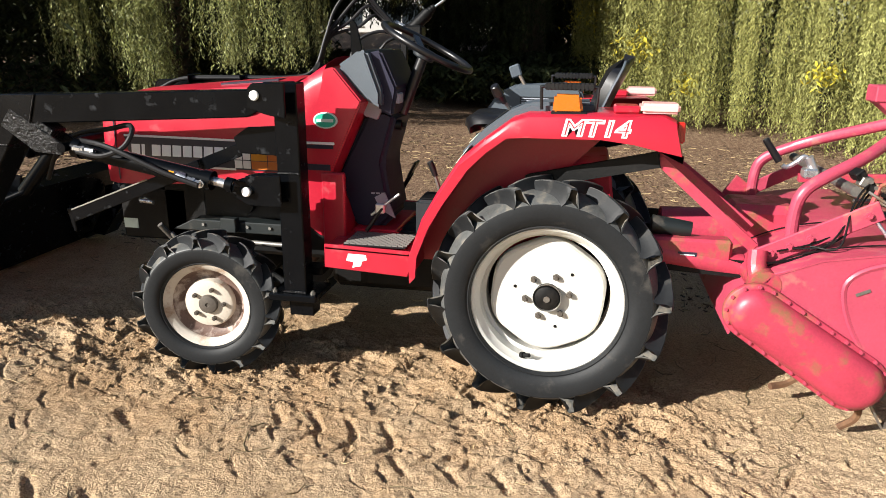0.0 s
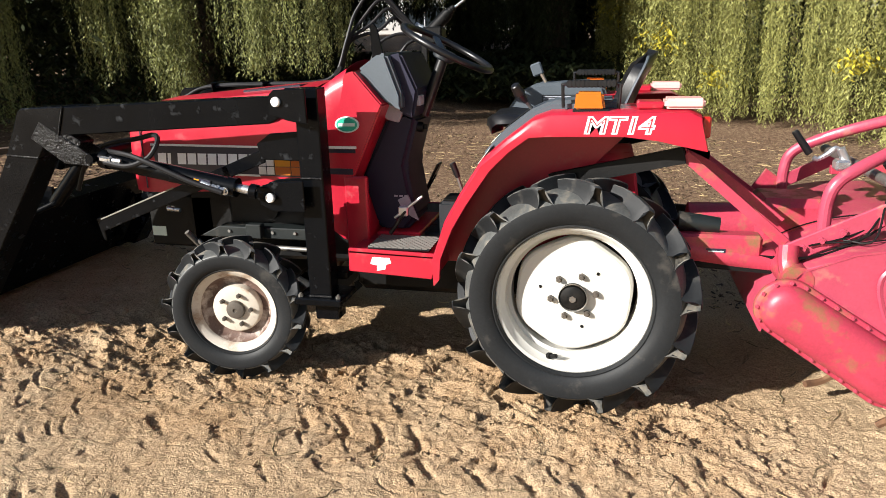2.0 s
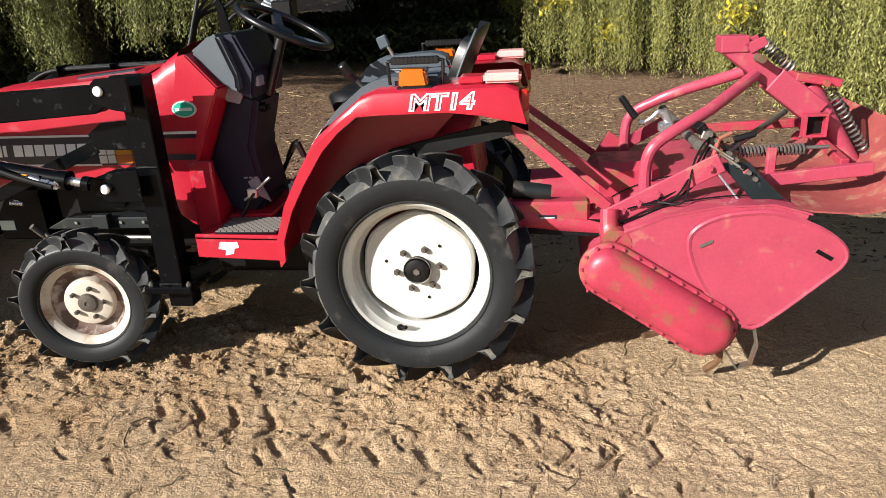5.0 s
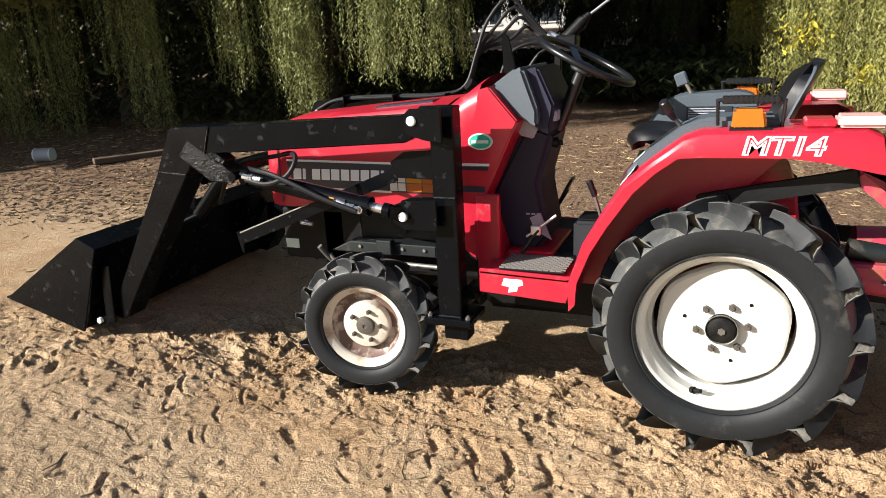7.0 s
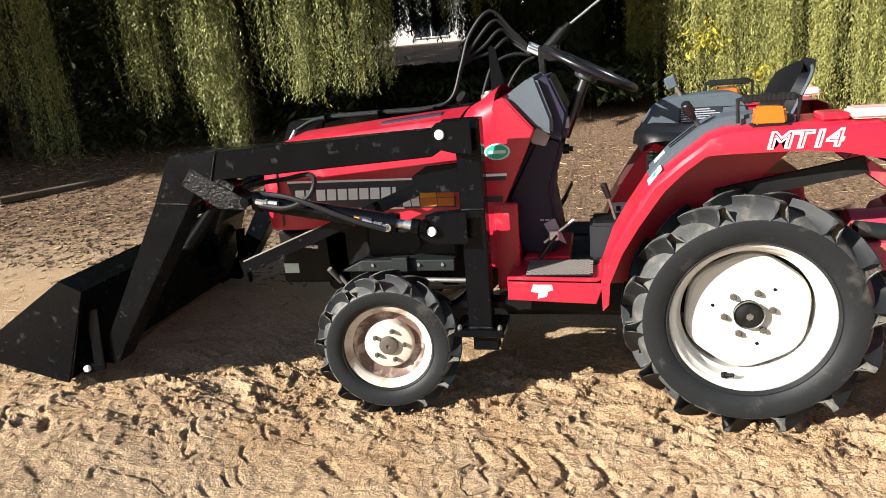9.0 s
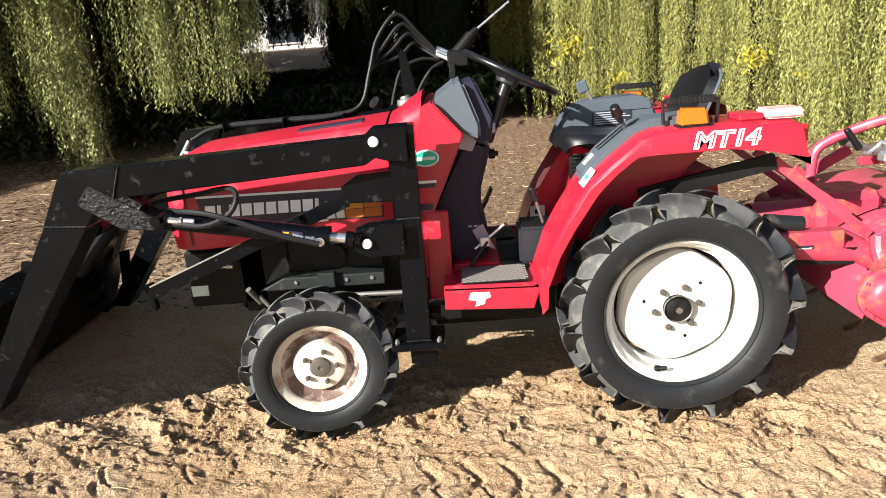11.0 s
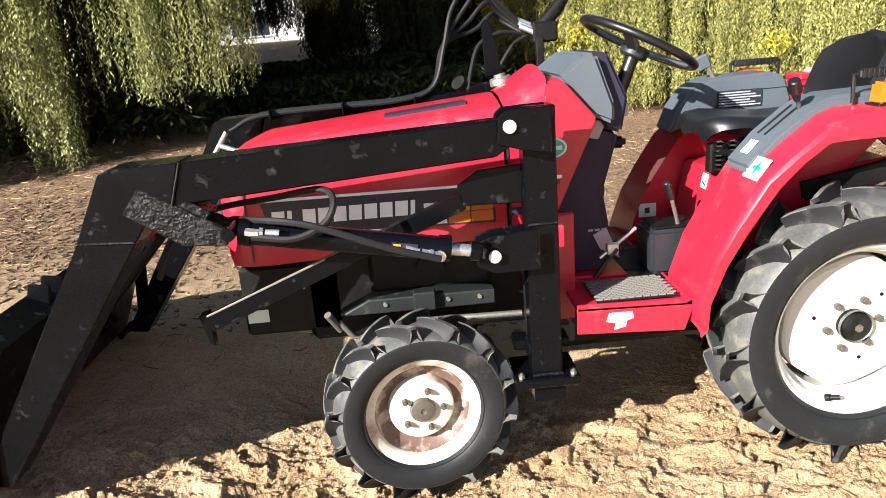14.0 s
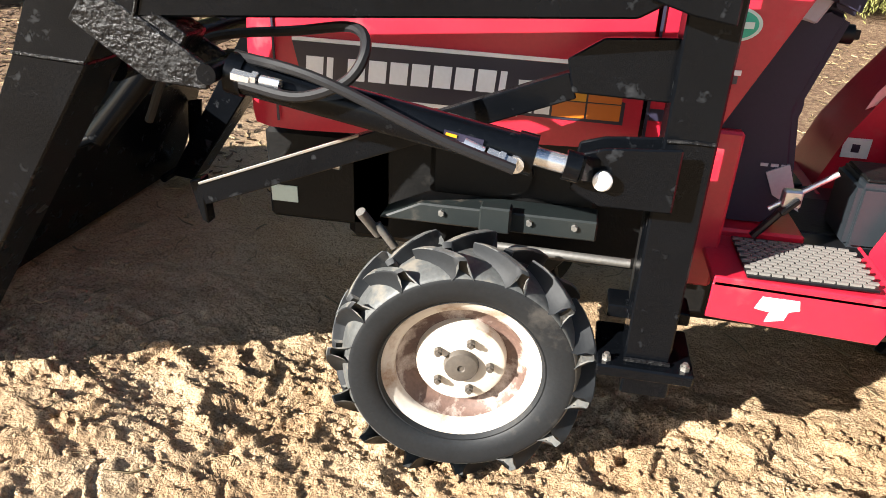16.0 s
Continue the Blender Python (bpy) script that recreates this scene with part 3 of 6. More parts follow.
REAR_RIM = [(0.232, 0.10), (0.232, 0.028), (0.246, 0.022), (0.250, -0.018), (0.262, -0.030), (0.268, -0.046), (0.276, -0.052), (0.284, -0.048), (0.287, -0.036), (0.280, -0.03)]
FRONT_RIM = [(0.147, -0.022), (0.150, -0.030), (0.156, -0.035), (0.164, -0.040), (0.172, -0.046), (0.180, -0.047), (0.185, -0.041), (0.182, -0.033)]
FRONT_BARREL = [(0.098, 0.012), (0.110, 0.013), (0.124, 0.010), (0.137, 0.000), (0.145, -0.014), (0.149, -0.026)]
REAR_DISC = [(0.225, 0.06, 0.05), (0.221, 0.030, 0.05), (0.211, 0.020, 0.045), (0.12, 0.017, 0.0), (0.06, 0.016, 0.0)]
FRONT_DISC = [(0.103, 0.012, 0.0), (0.101, -0.008, 0.0), (0.097, -0.016, 0.0), (0.091, -0.019, 0.0), (0.05, -0.020, 0.0)]
for far in (False, True):
    wheel("rear_wheel", (0, 2 * YC if far else 0.0, 0.46), 0.445, 0.279, -0.085, 0.21, 14, 0.044, 0.30, 0.046, REAR_RIM, 0.045, (WHITE, WHITE, NUT), 6, (0.083, 0.013), REAR_DISC, far, 0.0, 0.1, ("glossy white steel rear wheel rim", "black rear tyre with deep slanting lugs, dusty"))
    wheel("front_wheel", (-1.364, 2 * YC + 0.02 if far else -0.02, 0.335), 0.298, 0.177, -0.070, 0.15, 14, 0.032, 0.34, 0.034, FRONT_RIM, 0.036, (CREAM, CREAM_HUB, NUT), 5, (0.064, 0.010), FRONT_DISC, far, radians(9), 0.3, ("stained cream steel front wheel rim", "black front tyre with slanting lugs, dusty"))

# axles, engine and frame
part("rear_axle", join(rod((0, 0.08, 0.46), (0, 0.76, 0.46), 0.075, seg=20), box(-0.28, 0.30, 0.24, 0.60, 0.34, 0.72, 0.03)), SOOT, tractor)
part("gearbox", box(-0.95, -0.25, 0.28, 0.56, 0.33, 0.60, 0.03), SOOT, tractor)
part("engine", join(box(-1.72, -0.95, 0.26, 0.58, 0.46, 0.86, 0.02), box(-1.5, -1.1, 0.22, 0.30, 0.62, 0.8, 0.015), rod((-1.3, 0.20, 0.70), (-1.3, 0.3, 0.70), 0.045)), SOOT, tractor, "oily black engine block under the bonnet")
part("front_axle", join(beam((-1.364, 0.05, 0.34), (-1.364, 0.79, 0.34), 0.09, 0.09, 0.01), rod((-1.364, 0.10, 0.28), (-1.364, 0.10, 0.50), 0.05), rod((-1.364, 0.74, 0.28), (-1.364, 0.74, 0.50), 0.05), box(-1.45, -1.28, 0.33, 0.51, 0.34, 0.5, 0.01)), SOOT, tractor)
part("frame_rail", prism([(-1.60, 0.592), (-1.10, 0.592), (-1.10, 0.640), (-1.50, 0.640)], 0.13, 0.21, 0.004), GREENGREY, tractor, "dark green-grey frame rail")
part("rail_clip", box(-1.36, -1.29, 0.10, 0.14, 0.60, 0.66, 0.004), GREENGREY, tractor)
part("tie_rod", rod((-1.35, 0.12, 0.56), (-1.02, 0.12, 0.555), 0.010), DULLSTEEL, tractor)
part("grease_lever", join(rod((-1.60, 0.13, 0.55), (-1.63, 0.09, 0.62), 0.012), rod((-1.56, 0.13, 0.52), (-1.60, 0.12, 0.58), 0.010)), DULLSTEEL, tractor)
for k in range(4):
    part("rail_bolt", rod((-1.45 + 0.1 * k, 0.13, 0.622), (-1.45 + 0.1 * k, 0.122, 0.622), 0.008, 0.007, 6), DULLSTEEL, tractor)
part("front_bracket", box(-1.93, -1.60, 0.26, 0.58, 0.50, 0.74, 0.01), SOOT, tractor)
part("drain_cock", join(rod((-1.78, 0.20, 0.695), (-1.74, 0.17, 0.70), 0.012), rod((-1.76, 0.165, 0.70), (-1.70, 0.165, 0.695), 0.009)), STEEL, tractor)
part("maker_plate", slab(-1.92, -1.85, 0.548, 0.592, 0.258), PALE, tractor, "small pale maker's plate with unreadable lines")


# bonnet and cowl
def bonnet():
    rows = []
    for x, half, zt, zb, crown in ((-1.925, 0.215, 1.00, 0.80, 0.005), (-1.915, 0.225, 1.06, 0.775, 0.015), (-1.875, 0.238, 1.105, 0.77, 0.026), (-1.80, 0.245, 1.128, 0.77, 0.034), (-1.45, 0.250, 1.152, 0.785, 0.042), (-1.045, 0.255, 1.180, 0.80, 0.048)):
        row = []
        for u, v in ((-1, 0), (-1, 0.35), (-1, 0.7), (-1, 0.9), (-0.965, 1.0), (-0.9, 1.05), (-0.5, 1.08), (0, 1.1), (0.5, 1.08), (0.9, 1.05), (0.965, 1.0), (1, 0.9), (1, 0.7), (1, 0.35), (1, 0)):
            z = zb + (zt - zb) * v if v <= 1 else zt + crown * (v - 1) * 10
            bow = 1 + 0.02 * math.sin(min(v, 1) * math.pi)
            row.append((x, YC + u * half * (bow if abs(u) > 0.96 else 1), z))
        rows.append(row)
    bm = sheet(rows)
    bm.faces.new([v for v in bm.verts[:15]])
    return bm


hood = part("bonnet", bonnet(), RED, tractor, "glossy red bonnet with a dark printed side band", smooth=40)
# cowl behind the bonnet: red shell that rises to the dashboard
cowl_rows = []
for x, zt, half, zb in ((-1.035, 1.183, 0.256, 0.80), (-1.00, 1.20, 0.256, 0.64), (-0.95, 1.235, 0.255, 0.60), (-0.905, 1.262, 0.252, 0.58)):
    cowl_rows.append([(x, YC + u * half, (zb + (zt - zb) * v) if v <= 1 else zt + 0.045 * (v - 1) * 10) for u, v in ((-1, 0), (-1, 0.4), (-1, 0.8), (-1, 0.93), (-0.95, 1.0), (-0.86, 1.04), (-0.4, 1.09), (0, 1.1), (0.4, 1.09), (0.86, 1.04), (0.95, 1.0), (1, 0.93), (1, 0.8), (1, 0.4), (1, 0))])
cowl = part("cowl", join(sheet(cowl_rows), prism([(-0.93, 0.60), (-0.95, 1.10), (-0.905, 1.262), (-0.865, 1.272), (-0.755, 1.143), (-0.90, 0.83), (-0.84, 0.66), (-0.84, 0.58)], 0.165, 0.675, 0.006, 2)), RED, tractor, "red cowl between bonnet and dashboard", smooth=40)
part("side_panel", box(-0.93, -0.835, 0.158, 0.19, 0.50, 0.86, 0.006), RED, tractor)
part("dash_band", prism([(-0.868, 1.272), (-0.775, 1.335), (-0.745, 1.335), (-0.688, 1.175), (-0.690, 1.115), (-0.752, 1.143)], 0.205, 0.635, 0.012, 2), GREY, tractor, "blue-grey plastic dashboard surround")
part("dash_face", prism([(-0.765, 1.322), (-0.70, 1.335), (-0.635, 1.19), (-0.655, 1.08), (-0.71, 1.10)], 0.25, 0.59, 0.01, 2), NAVY, tractor, "dark dashboard with gauges")
part("gauge_panel", box(-0.655, -0.63, 0.27, 0.33, 1.13, 1.17, 0.003), LIGHTGREY, tractor)
part("column_cover", prism([(-0.778, 1.081), (-0.70, 1.107), (-0.648, 1.085), (-0.705, 0.885), (-0.668, 0.66), (-0.72, 0.60), (-0.81, 0.598), (-0.857, 0.645), (-0.91, 0.831)], 0.285, 0.555, 0.02, 3), NAVY, tractor, "dark navy plastic steering column cover")
part("cover_clip", prism([(-0.80, 1.105), (-0.755, 1.142), (-0.70, 1.112), (-0.725, 1.062), (-0.775, 1.075)], 0.272, 0.292, 0.004), LIGHTGREY, tractor)
part("cover_label", prism([(-0.745, 0.742), (-0.70, 0.765), (-0.655, 0.655), (-0.72, 0.69)], 0.280, 0.287, 0.0), LIGHTGREY, tractor, "grey triangular patch on the cover")

# side print on the bonnet
YB = 0.162
part("side_band", prism([(-1.80, 0.975), (-1.08, 0.968), (-1.08, 0.852), (-1.775, 0.862)], YB, YB + 0.004, 0), INK, hood, "dark navy printed band")
part("band_line", prism([(-1.80, 0.984), (-1.08, 0.977), (-1.08, 0.969), (-1.80, 0.976)], YB - 0.001, YB + 0.004, 0), WHITEPAINT, hood)
part("band_line", prism([(-1.775, 0.866), (-1.30, 0.860), (-1.30, 0.852), (-1.775, 0.857)], YB - 0.001, YB + 0.004, 0), WHITEPAINT, hood)
for i in range(10):
    x0 = -1.772 + i * 0.0475
    w = 0.039 if i not in (1, 9) else 0.014
    part("name_bar", prism([(x0 + 0.004, 0.945), (x0 + w + 0.004, 0.9445), (x0 + w, 0.898), (x0, 0.8985)], YB - 0.002, YB + 0.003, 0), SILVER, hood)
for i in range(2):
    for j in range(2):
        part("print_square", slab(-1.302 + i * 0.037, -1.270 + i * 0.037, 0.862 + j * 0.036, 0.894 + j * 0.036, YB - 0.001), WHITEPAINT, hood)
        part("print_square", slab(-1.228 + i * 0.072, -1.160 + i * 0.072, 0.860 + j * 0.036, 0.893 + j * 0.036, YB - 0.001), (YELLOW if (i, j) == (0, 1) else ORANGE), hood)
part("panel_seam", slab(-1.037, -1.031, 0.80, 1.15, 0.162), INK, hood)
part("cowl_line", slab(-1.03, -0.87, 0.972, 0.982, 0.163), WHITEPAINT, cowl)
part("cowl_line", slab(-1.03, -0.875, 0.955, 0.970, 0.163), INK, cowl)
part("cowl_line", slab(-1.03, -0.89, 0.868, 0.892, 0.163), INK, cowl)
bd = lathe([(0.043, 0.0), (0.043, -0.003), (0, -0.003)], 32)
part("badge_rim", moved(lathe([(0.050, 0.004), (0.050, -0.001), (0, -0.001)], 32), Matrix.Translation((-0.902, 0.1585, 1.068)) @ Matrix.Diagonal((1.0, 1, 0.64, 1))), PALE, cowl)
badge = part("badge", moved(bd, Matrix.Translation((-0.902, 0.1585, 1.068)) @ Matrix.Diagonal((1.0, 1, 0.62, 1))), GREEN, cowl, "small oval green and white dealer sticker")
part("badge_bar", slab(-0.936, -0.868, 1.062, 1.074, 0.1535), PALE, cowl)

# step plates
for far in (False, True):
    s = (lambda y: 2 * YC - y) if far else (lambda y: y)
    ys = sorted((s(0.0), s(0.26)))
    part("step_plate", prism([(-0.865, 0.600), (-0.535, 0.590), (-0.515, 0.60), (-0.512, 0.58), (-0.87, 0.59)], ys[0], ys[1], 0.002), RED, tractor)
    part("step_lip", prism([(-0.868, 0.61), (-0.50, 0.60), (-0.535, 0.498), (-0.87, 0.515)], *sorted((s(0.0), s(0.012))), 0.003), RED, tractor, "red step edge with chipped paint" if not far else "")
    part("step_mat", box(-0.80, -0.55, *sorted((s(0.03), s(0.22))), 0.600, 0.606, 0.001), VINYL, tractor)
part("floor_plate", box(-0.86, -0.42, 0.2, 0.64, 0.575, 0.596, 0.004), VINYL, tractor)
me_rib = bpy.data.meshes.new("mat_rib")
rb = box(-0.010, 0.010, -0.0035, 0.0035, 0, 0.005, 0)
rb.to_mesh(me_rib)
rb.free()
me_rib.materials.append(MATGREY)
for i in range(10):
    for j in range(13):
        piece("mat_rib", me_rib, tractor, (-0.79 + i * 0.0245 + (0.012 if j % 2 else 0), 0.04 + j * 0.0135, 0.606), (0, 0, 1))
part("paint_chip", prism([(-0.77, 0.578), (-0.70, 0.577), (-0.695, 0.556), (-0.715, 0.55), (-0.72, 0.53), (-0.755, 0.522), (-0.75, 0.545), (-0.78, 0.55)], -0.0015, 0.002, 0), WHITEPAINT, tractor)

# fenders
TOP = [(-0.512, 0.520), (-0.516, 0.61), (-0.470, 0.745), (-0.414, 0.845), (-0.330, 0.975), (-0.240, 1.05), (-0.150, 1.118), (-0.095, 1.137), (0.15, 1.142), (0.35, 1.146), (0.392, 1.128), (0.423, 1.010)]
LIP = [(-0.490, 0.520), (-0.485, 0.60), (-0.440, 0.715), (-0.385, 0.81), (-0.300, 0.935), (-0.235, 1.0), (-0.165, 1.052), (-0.10, 1.056), (0.15, 1.058), (0.26, 1.045), (0.34, 1.027), (0.423, 1.010)]
for far in (False, True):
    s = (lambda y: 2 * YC - y) if far else (lambda y: y)
    rows = [[(x, s(y), z - dz) for x, z in TOP] for y, dz in ((0.205, 0.0), (0.05, 0.0), (-0.035, 0.002), (-0.055, 0.010), (-0.063, 0.024))]
    rows.append([(x, s(-0.063), z) for x, z in LIP])
    rows.append([(x, s(-0.045), z) for x, z in LIP])
    fender = part("fender", thick(sheet(rows), 0.003), RED, tractor, "red rear mudguard" + ("" if far else " with white model lettering"), smooth=35)
    arch = [(x, z) for x, z in TOP[:9]] + [(0.17, 1.14), (0.17, 1.04), (0.06, 0.93), (-0.05, 0.80), (-0.10, 0.55), (-0.36, 0.52)]
    part("inner_guard", prism([(x, z - 0.003) for x, z in arch], *sorted((s(0.185), s(0.192))), 0), RED, tractor)
    if far:
        con = [(-0.365, 1.00), (-0.33, 1.085), (-0.28, 1.155), (-0.21, 1.188), (0.02, 1.198), (0.075, 1.175), (0.10, 1.10), (0.10, 1.05), (-0.27, 1.03)]
    else:
        con = [(-0.345, 0.975), (-0.265, 1.062), (-0.165, 1.138), (-0.10, 1.166), (0.12, 1.172), (0.14, 1.11), (-0.08, 1.09), (-0.15, 1.06), (-0.33, 0.93)]
    part("fender_console", prism(con, *sorted((s(0.05), s(0.205))), 0.012, 2), GREY, tractor, "grey plastic lever console on the mudguard", smooth=35)
    rail = part("arm_rail", tube([(-0.055, s(0.03), 1.145), (-0.058, s(0.03), 1.215), (-0.05, s(0.03), 1.224), (0.04, s(0.03), 1.227), (0.125, s(0.03), 1.224), (0.134, s(0.03), 1.212), (0.130, s(0.03), 1.14)], 0.006, 8, 4), VINYL, tractor, "black grab rail")
    part("grip", box(-0.046, 0.122, *sorted((s(0.018), s(0.042))), 1.213, 1.237, 0.004), VINYL, rail, "ribbed black rubber grip")
    for k in range(11):
        part("grip_rib", box(-0.038 + k * 0.0145, -0.029 + k * 0.0145, *sorted((s(0.0173), s(0.0427))), 1.2125, 1.2375, 0.0008), VINYL, rail)
    part("indicator_lamp", prism([(-0.016, 1.140), (-0.010, 1.202), (0.078, 1.200), (0.088, 1.140)], *sorted((s(-0.03), s(0.025))), 0.008, 2), AMBER, tractor, "amber plastic indicator lamp")
    part("lamp_base", box(-0.02, 0.10, *sorted((s(-0.035), s(0.03))), 1.134, 1.144, 0.002), VINYL, tractor)
    part("reflector", box(0.275, 0.40, *sorted((s(-0.045), s(0.06))), 1.147, 1.180, 0.008, None, 2), PINKLENS, tractor, "sun-faded pink reflector block")
    part("lamp_mount", box(0.19, 0.275, *sorted((s(-0.02), s(0.09))), 1.143, 1.168, 0.006), RED, tractor)
    part("tail_lamp", box(0.395, 0.425, *sorted((s(-0.03), s(0.06))), 1.05, 1.12, 0.006), REDLENS, tractor)
# model lettering: white outlined italics with a red core


def lettering(body, x0, x1, z0, z1, y, grow, depth):
    """Flat upright letters of the built-in font, fitted into a box on a face that looks towards -y."""
    cu = bpy.data.curves.new("lettering", "FONT")
    cu.body, cu.shear, cu.offset, cu.extrude, cu.space_character, cu.resolution_u = body, 0.18, grow, 0.5, 1.0, 3
    ob = bpy.data.objects.new("lettering", cu)
    me = bpy.data.meshes.new_from_object(ob)
    bm = bmesh.new()
    bm.from_mesh(me)
    bpy.data.objects.remove(ob)
    bpy.data.curves.remove(cu)
    bpy.data.meshes.remove(me)
    xs, ys = [v.co.x for v in bm.verts], [v.co.y for v in bm.verts]
    for v in bm.verts:
        u, t, e = (v.co.x - min(xs)) / (max(xs) - min(xs)), (v.co.y - min(ys)) / (max(ys) - min(ys)), v.co.z
        v.co = (x0 + (x1 - x0) * u, y - depth * (e + 0.5), z0 + (z1 - z0) * t)
    return bm


white = part("model_lettering", lettering("MT14", 0.020, 0.250, 1.066, 1.126, -0.0625, 0.055, 0.002), WHITEPAINT, tractor, "white outlined model letters and digits", smooth=0)
part("lettering_core", lettering("MT14", 0.030, 0.241, 1.071, 1.121, -0.064, -0.03, 0.002), RED, white, smooth=0)

# seat
seat_c = YC
cush = []
for x, z, h in ((-0.385, 1.035, 0.09), (-0.378, 1.065, 0.13), (-0.355, 1.082, 0.16), (-0.30, 1.088, 0.18), (-0.20, 1.078, 0.19), (-0.08, 1.066, 0.19), (0.03, 1.068, 0.185), (0.10, 1.085, 0.17), (0.15, 1.11, 0.15)):
    cush.append([(x + 0.03 * u ** 4, seat_c + u * h, z + 0.022 * u * u - 0.045 * max(0.0, abs(u) - 0.8) / 0.2) for u in (-1, -0.94, -0.85, -0.7, -0.4, 0, 0.4, 0.7, 0.85, 0.94, 1)])
part("seat_cushion", thick(sheet(cush), 0.05), VINYL, tractor, "black vinyl seat cushion", smooth=70)
back = []
for x, z, h in ((0.12, 1.06, 0.14), (0.14, 1.10, 0.175), (0.165, 1.16, 0.19), (0.19, 1.22, 0.19), (0.212, 1.265, 0.182), (0.226, 1.295, 0.165), (0.232, 1.312, 0.135), (0.234, 1.318, 0.10)):
    back.append([(x + 0.04 - 0.04 * u * u, seat_c + u * h, z - 0.010 * u * u) for u in (-1, -0.94, -0.85, -0.6, -0.3, 0, 0.3, 0.6, 0.85, 0.94, 1)])
part("seat_back", thick(sheet(back), 0.04), VINYL, tractor, "curved black vinyl backrest", smooth=70)
part("seat_edge", tube([(x - 0.002, seat_c - h - 0.002, z - 0.010) for x, z, h in ((0.14, 1.10, 0.175), (0.165, 1.16, 0.19), (0.19, 1.22, 0.19), (0.212, 1.265, 0.182), (0.226, 1.295, 0.165), (0.232, 1.312, 0.135))], 0.006, 6), GREY, tractor, "pale worn piping on the backrest edge")
for k in range(2):
    part("seat_coil", tube([(-0.31 + 0.045 * k + 0.016 * math.cos(a), 0.31 + 0.016 * math.sin(a), 0.915 + 0.0022 * j) for j, a in enumerate([0.9 * q for q in range(48)])], 0.004, 5, 1, False), SOOT, tractor)
part("seat_bracket", join(box(-0.335, -0.175, 0.325, 0.37, 0.905, 1.005, 0.006), rod((-0.32, 0.30, 0.985), (-0.20, 0.30, 0.955), 0.012), rod((-0.27, 0.295, 0.92), (-0.27, 0.33, 0.92), 0.018, 0.016, 8), rod((-0.22, 0.295, 0.94), (-0.22, 0.33, 0.94), 0.014, 0.012, 8)), SOOT, tractor, "black greasy seat suspension")
part("seat_spring", join(box(-0.15, 0.05, 0.33, 0.51, 0.90, 1.0, 0.01), tube([(-0.15, 0.3, 0.93), (-0.05, 0.29, 0.98), (0.05, 0.3, 0.94)], 0.012), rod((-0.1, 0.30, 0.9), (-0.1, 0.30, 1.0), 0.02)), SOOT, tractor)
part("seat_base", prism([(-0.36, 0.60), (-0.30, 0.90), (0.20, 0.94), (0.25, 0.60)], 0.20, 0.64, 0.01), RED, tractor)
part("battery_box", box(-0.56, -0.385, 0.24, 0.40, 0.595, 0.748, 0.012, None, 2), DARKGREY, tractor, "dark plastic box on the floor")
part("range_lever", tube([(-0.455, 0.28, 0.745), (-0.47, 0.275, 0.80), (-0.485, 0.27, 0.85)], 0.007), DULLSTEEL, tractor)
part("range_knob", rod((-0.482, 0.271, 0.845), (-0.505, 0.266, 0.905), 0.012, 0.014, 12, 0.003), VINYL, tractor)
part("box_lid", box(-0.545, -0.40, 0.255, 0.385, 0.748, 0.756, 0.003), SOOT, tractor)
part("shift_lever", tube([(-0.150, 0.125, 1.10), (-0.175, 0.095, 1.14), (-0.198, 0.07, 1.175)], 0.007), DULLSTEEL, tractor)
part("shift_knob", join(rod((-0.190, 0.08, 1.160), (-0.212, 0.055, 1.195), 0.010, 0.017, 14, 0.003), rod((-0.208, 0.058, 1.188), (-0.226, 0.038, 1.222), 0.021, 0.016, 16, 0.010)), VINYL, tractor, "black lever knob")
part("shift_gate", join(beam((-0.27, 0.105, 1.062), (-0.17, 0.105, 1.14), 0.008, 0.004), beam((-0.27, 0.145, 1.062), (-0.17, 0.145, 1.14), 0.008, 0.004)), SOOT, tractor)
part("gate_label", box(-0.025, 0.025, -0.022, 0.022, 0, 0.002, 0, pose(-0.302, 0.125, 1.026, 0, -46, 0)), PALE, tractor, "white gear label with unreadable marks")
part("hitch_lever", tube([(-0.16, 0.70, 1.16), (-0.185, 0.70, 1.21), (-0.205, 0.70, 1.24)], 0.008), DULLSTEEL, tractor)
part("hitch_knob", box(-0.024, 0.024, -0.010, 0.010, 0, 0.055, 0.006, pose(-0.205, 0.70, 1.22, 0, -20, 0)), GREY, tractor)
plate = part("instruction_plate", slab(-0.185, -0.015, 1.078, 1.142, 0.6335), DARKGREY, tractor, "dark grey instruction plate with unreadable lines")
for k in range(6):
    part("print_line", slab(-0.178, -0.022 - 0.02 * (k % 3), 1.084 + k * 0.0095, 1.0885 + k * 0.0095, 0.631, 0.001), LIGHTGREY, plate)
st = part("warning_sticker", box(-0.036, 0.036, -0.045, 0.045, 0, 0.002, 0, pose(-0.325, 0.025, 0.9795, 0, -52, 0)), PALE, tractor, "pale sticker with a green cross")
part("cross_print", join(box(-0.006, 0.006, -0.022, 0.022, 0.002, 0.003, 0, pose(-0.325, 0.025, 0.9795, 0, -52, 0)), box(-0.02, 0.02, -0.006, 0.006, 0.002, 0.003, 0, pose(-0.325, 0.025, 0.9795, 0, -52, 0))), GREEN, st)
lb = part("seat_label", box(-0.026, 0.026, -0.022, 0.022, 0, 0.002, 0, pose(-0.309, 0.425, 0.860, 0, -79, 0)), WHITEPAINT, tractor, "white label with unreadable bars")
for k in range(3):
    part("print_line", box(-0.018 + k * 0.003, 0.004, -0.014 + k * 0.011, -0.009 + k * 0.011, 0.002, 0.003, 0, pose(-0.309, 0.425, 0.860, 0, -79, 0)), INK, lb)
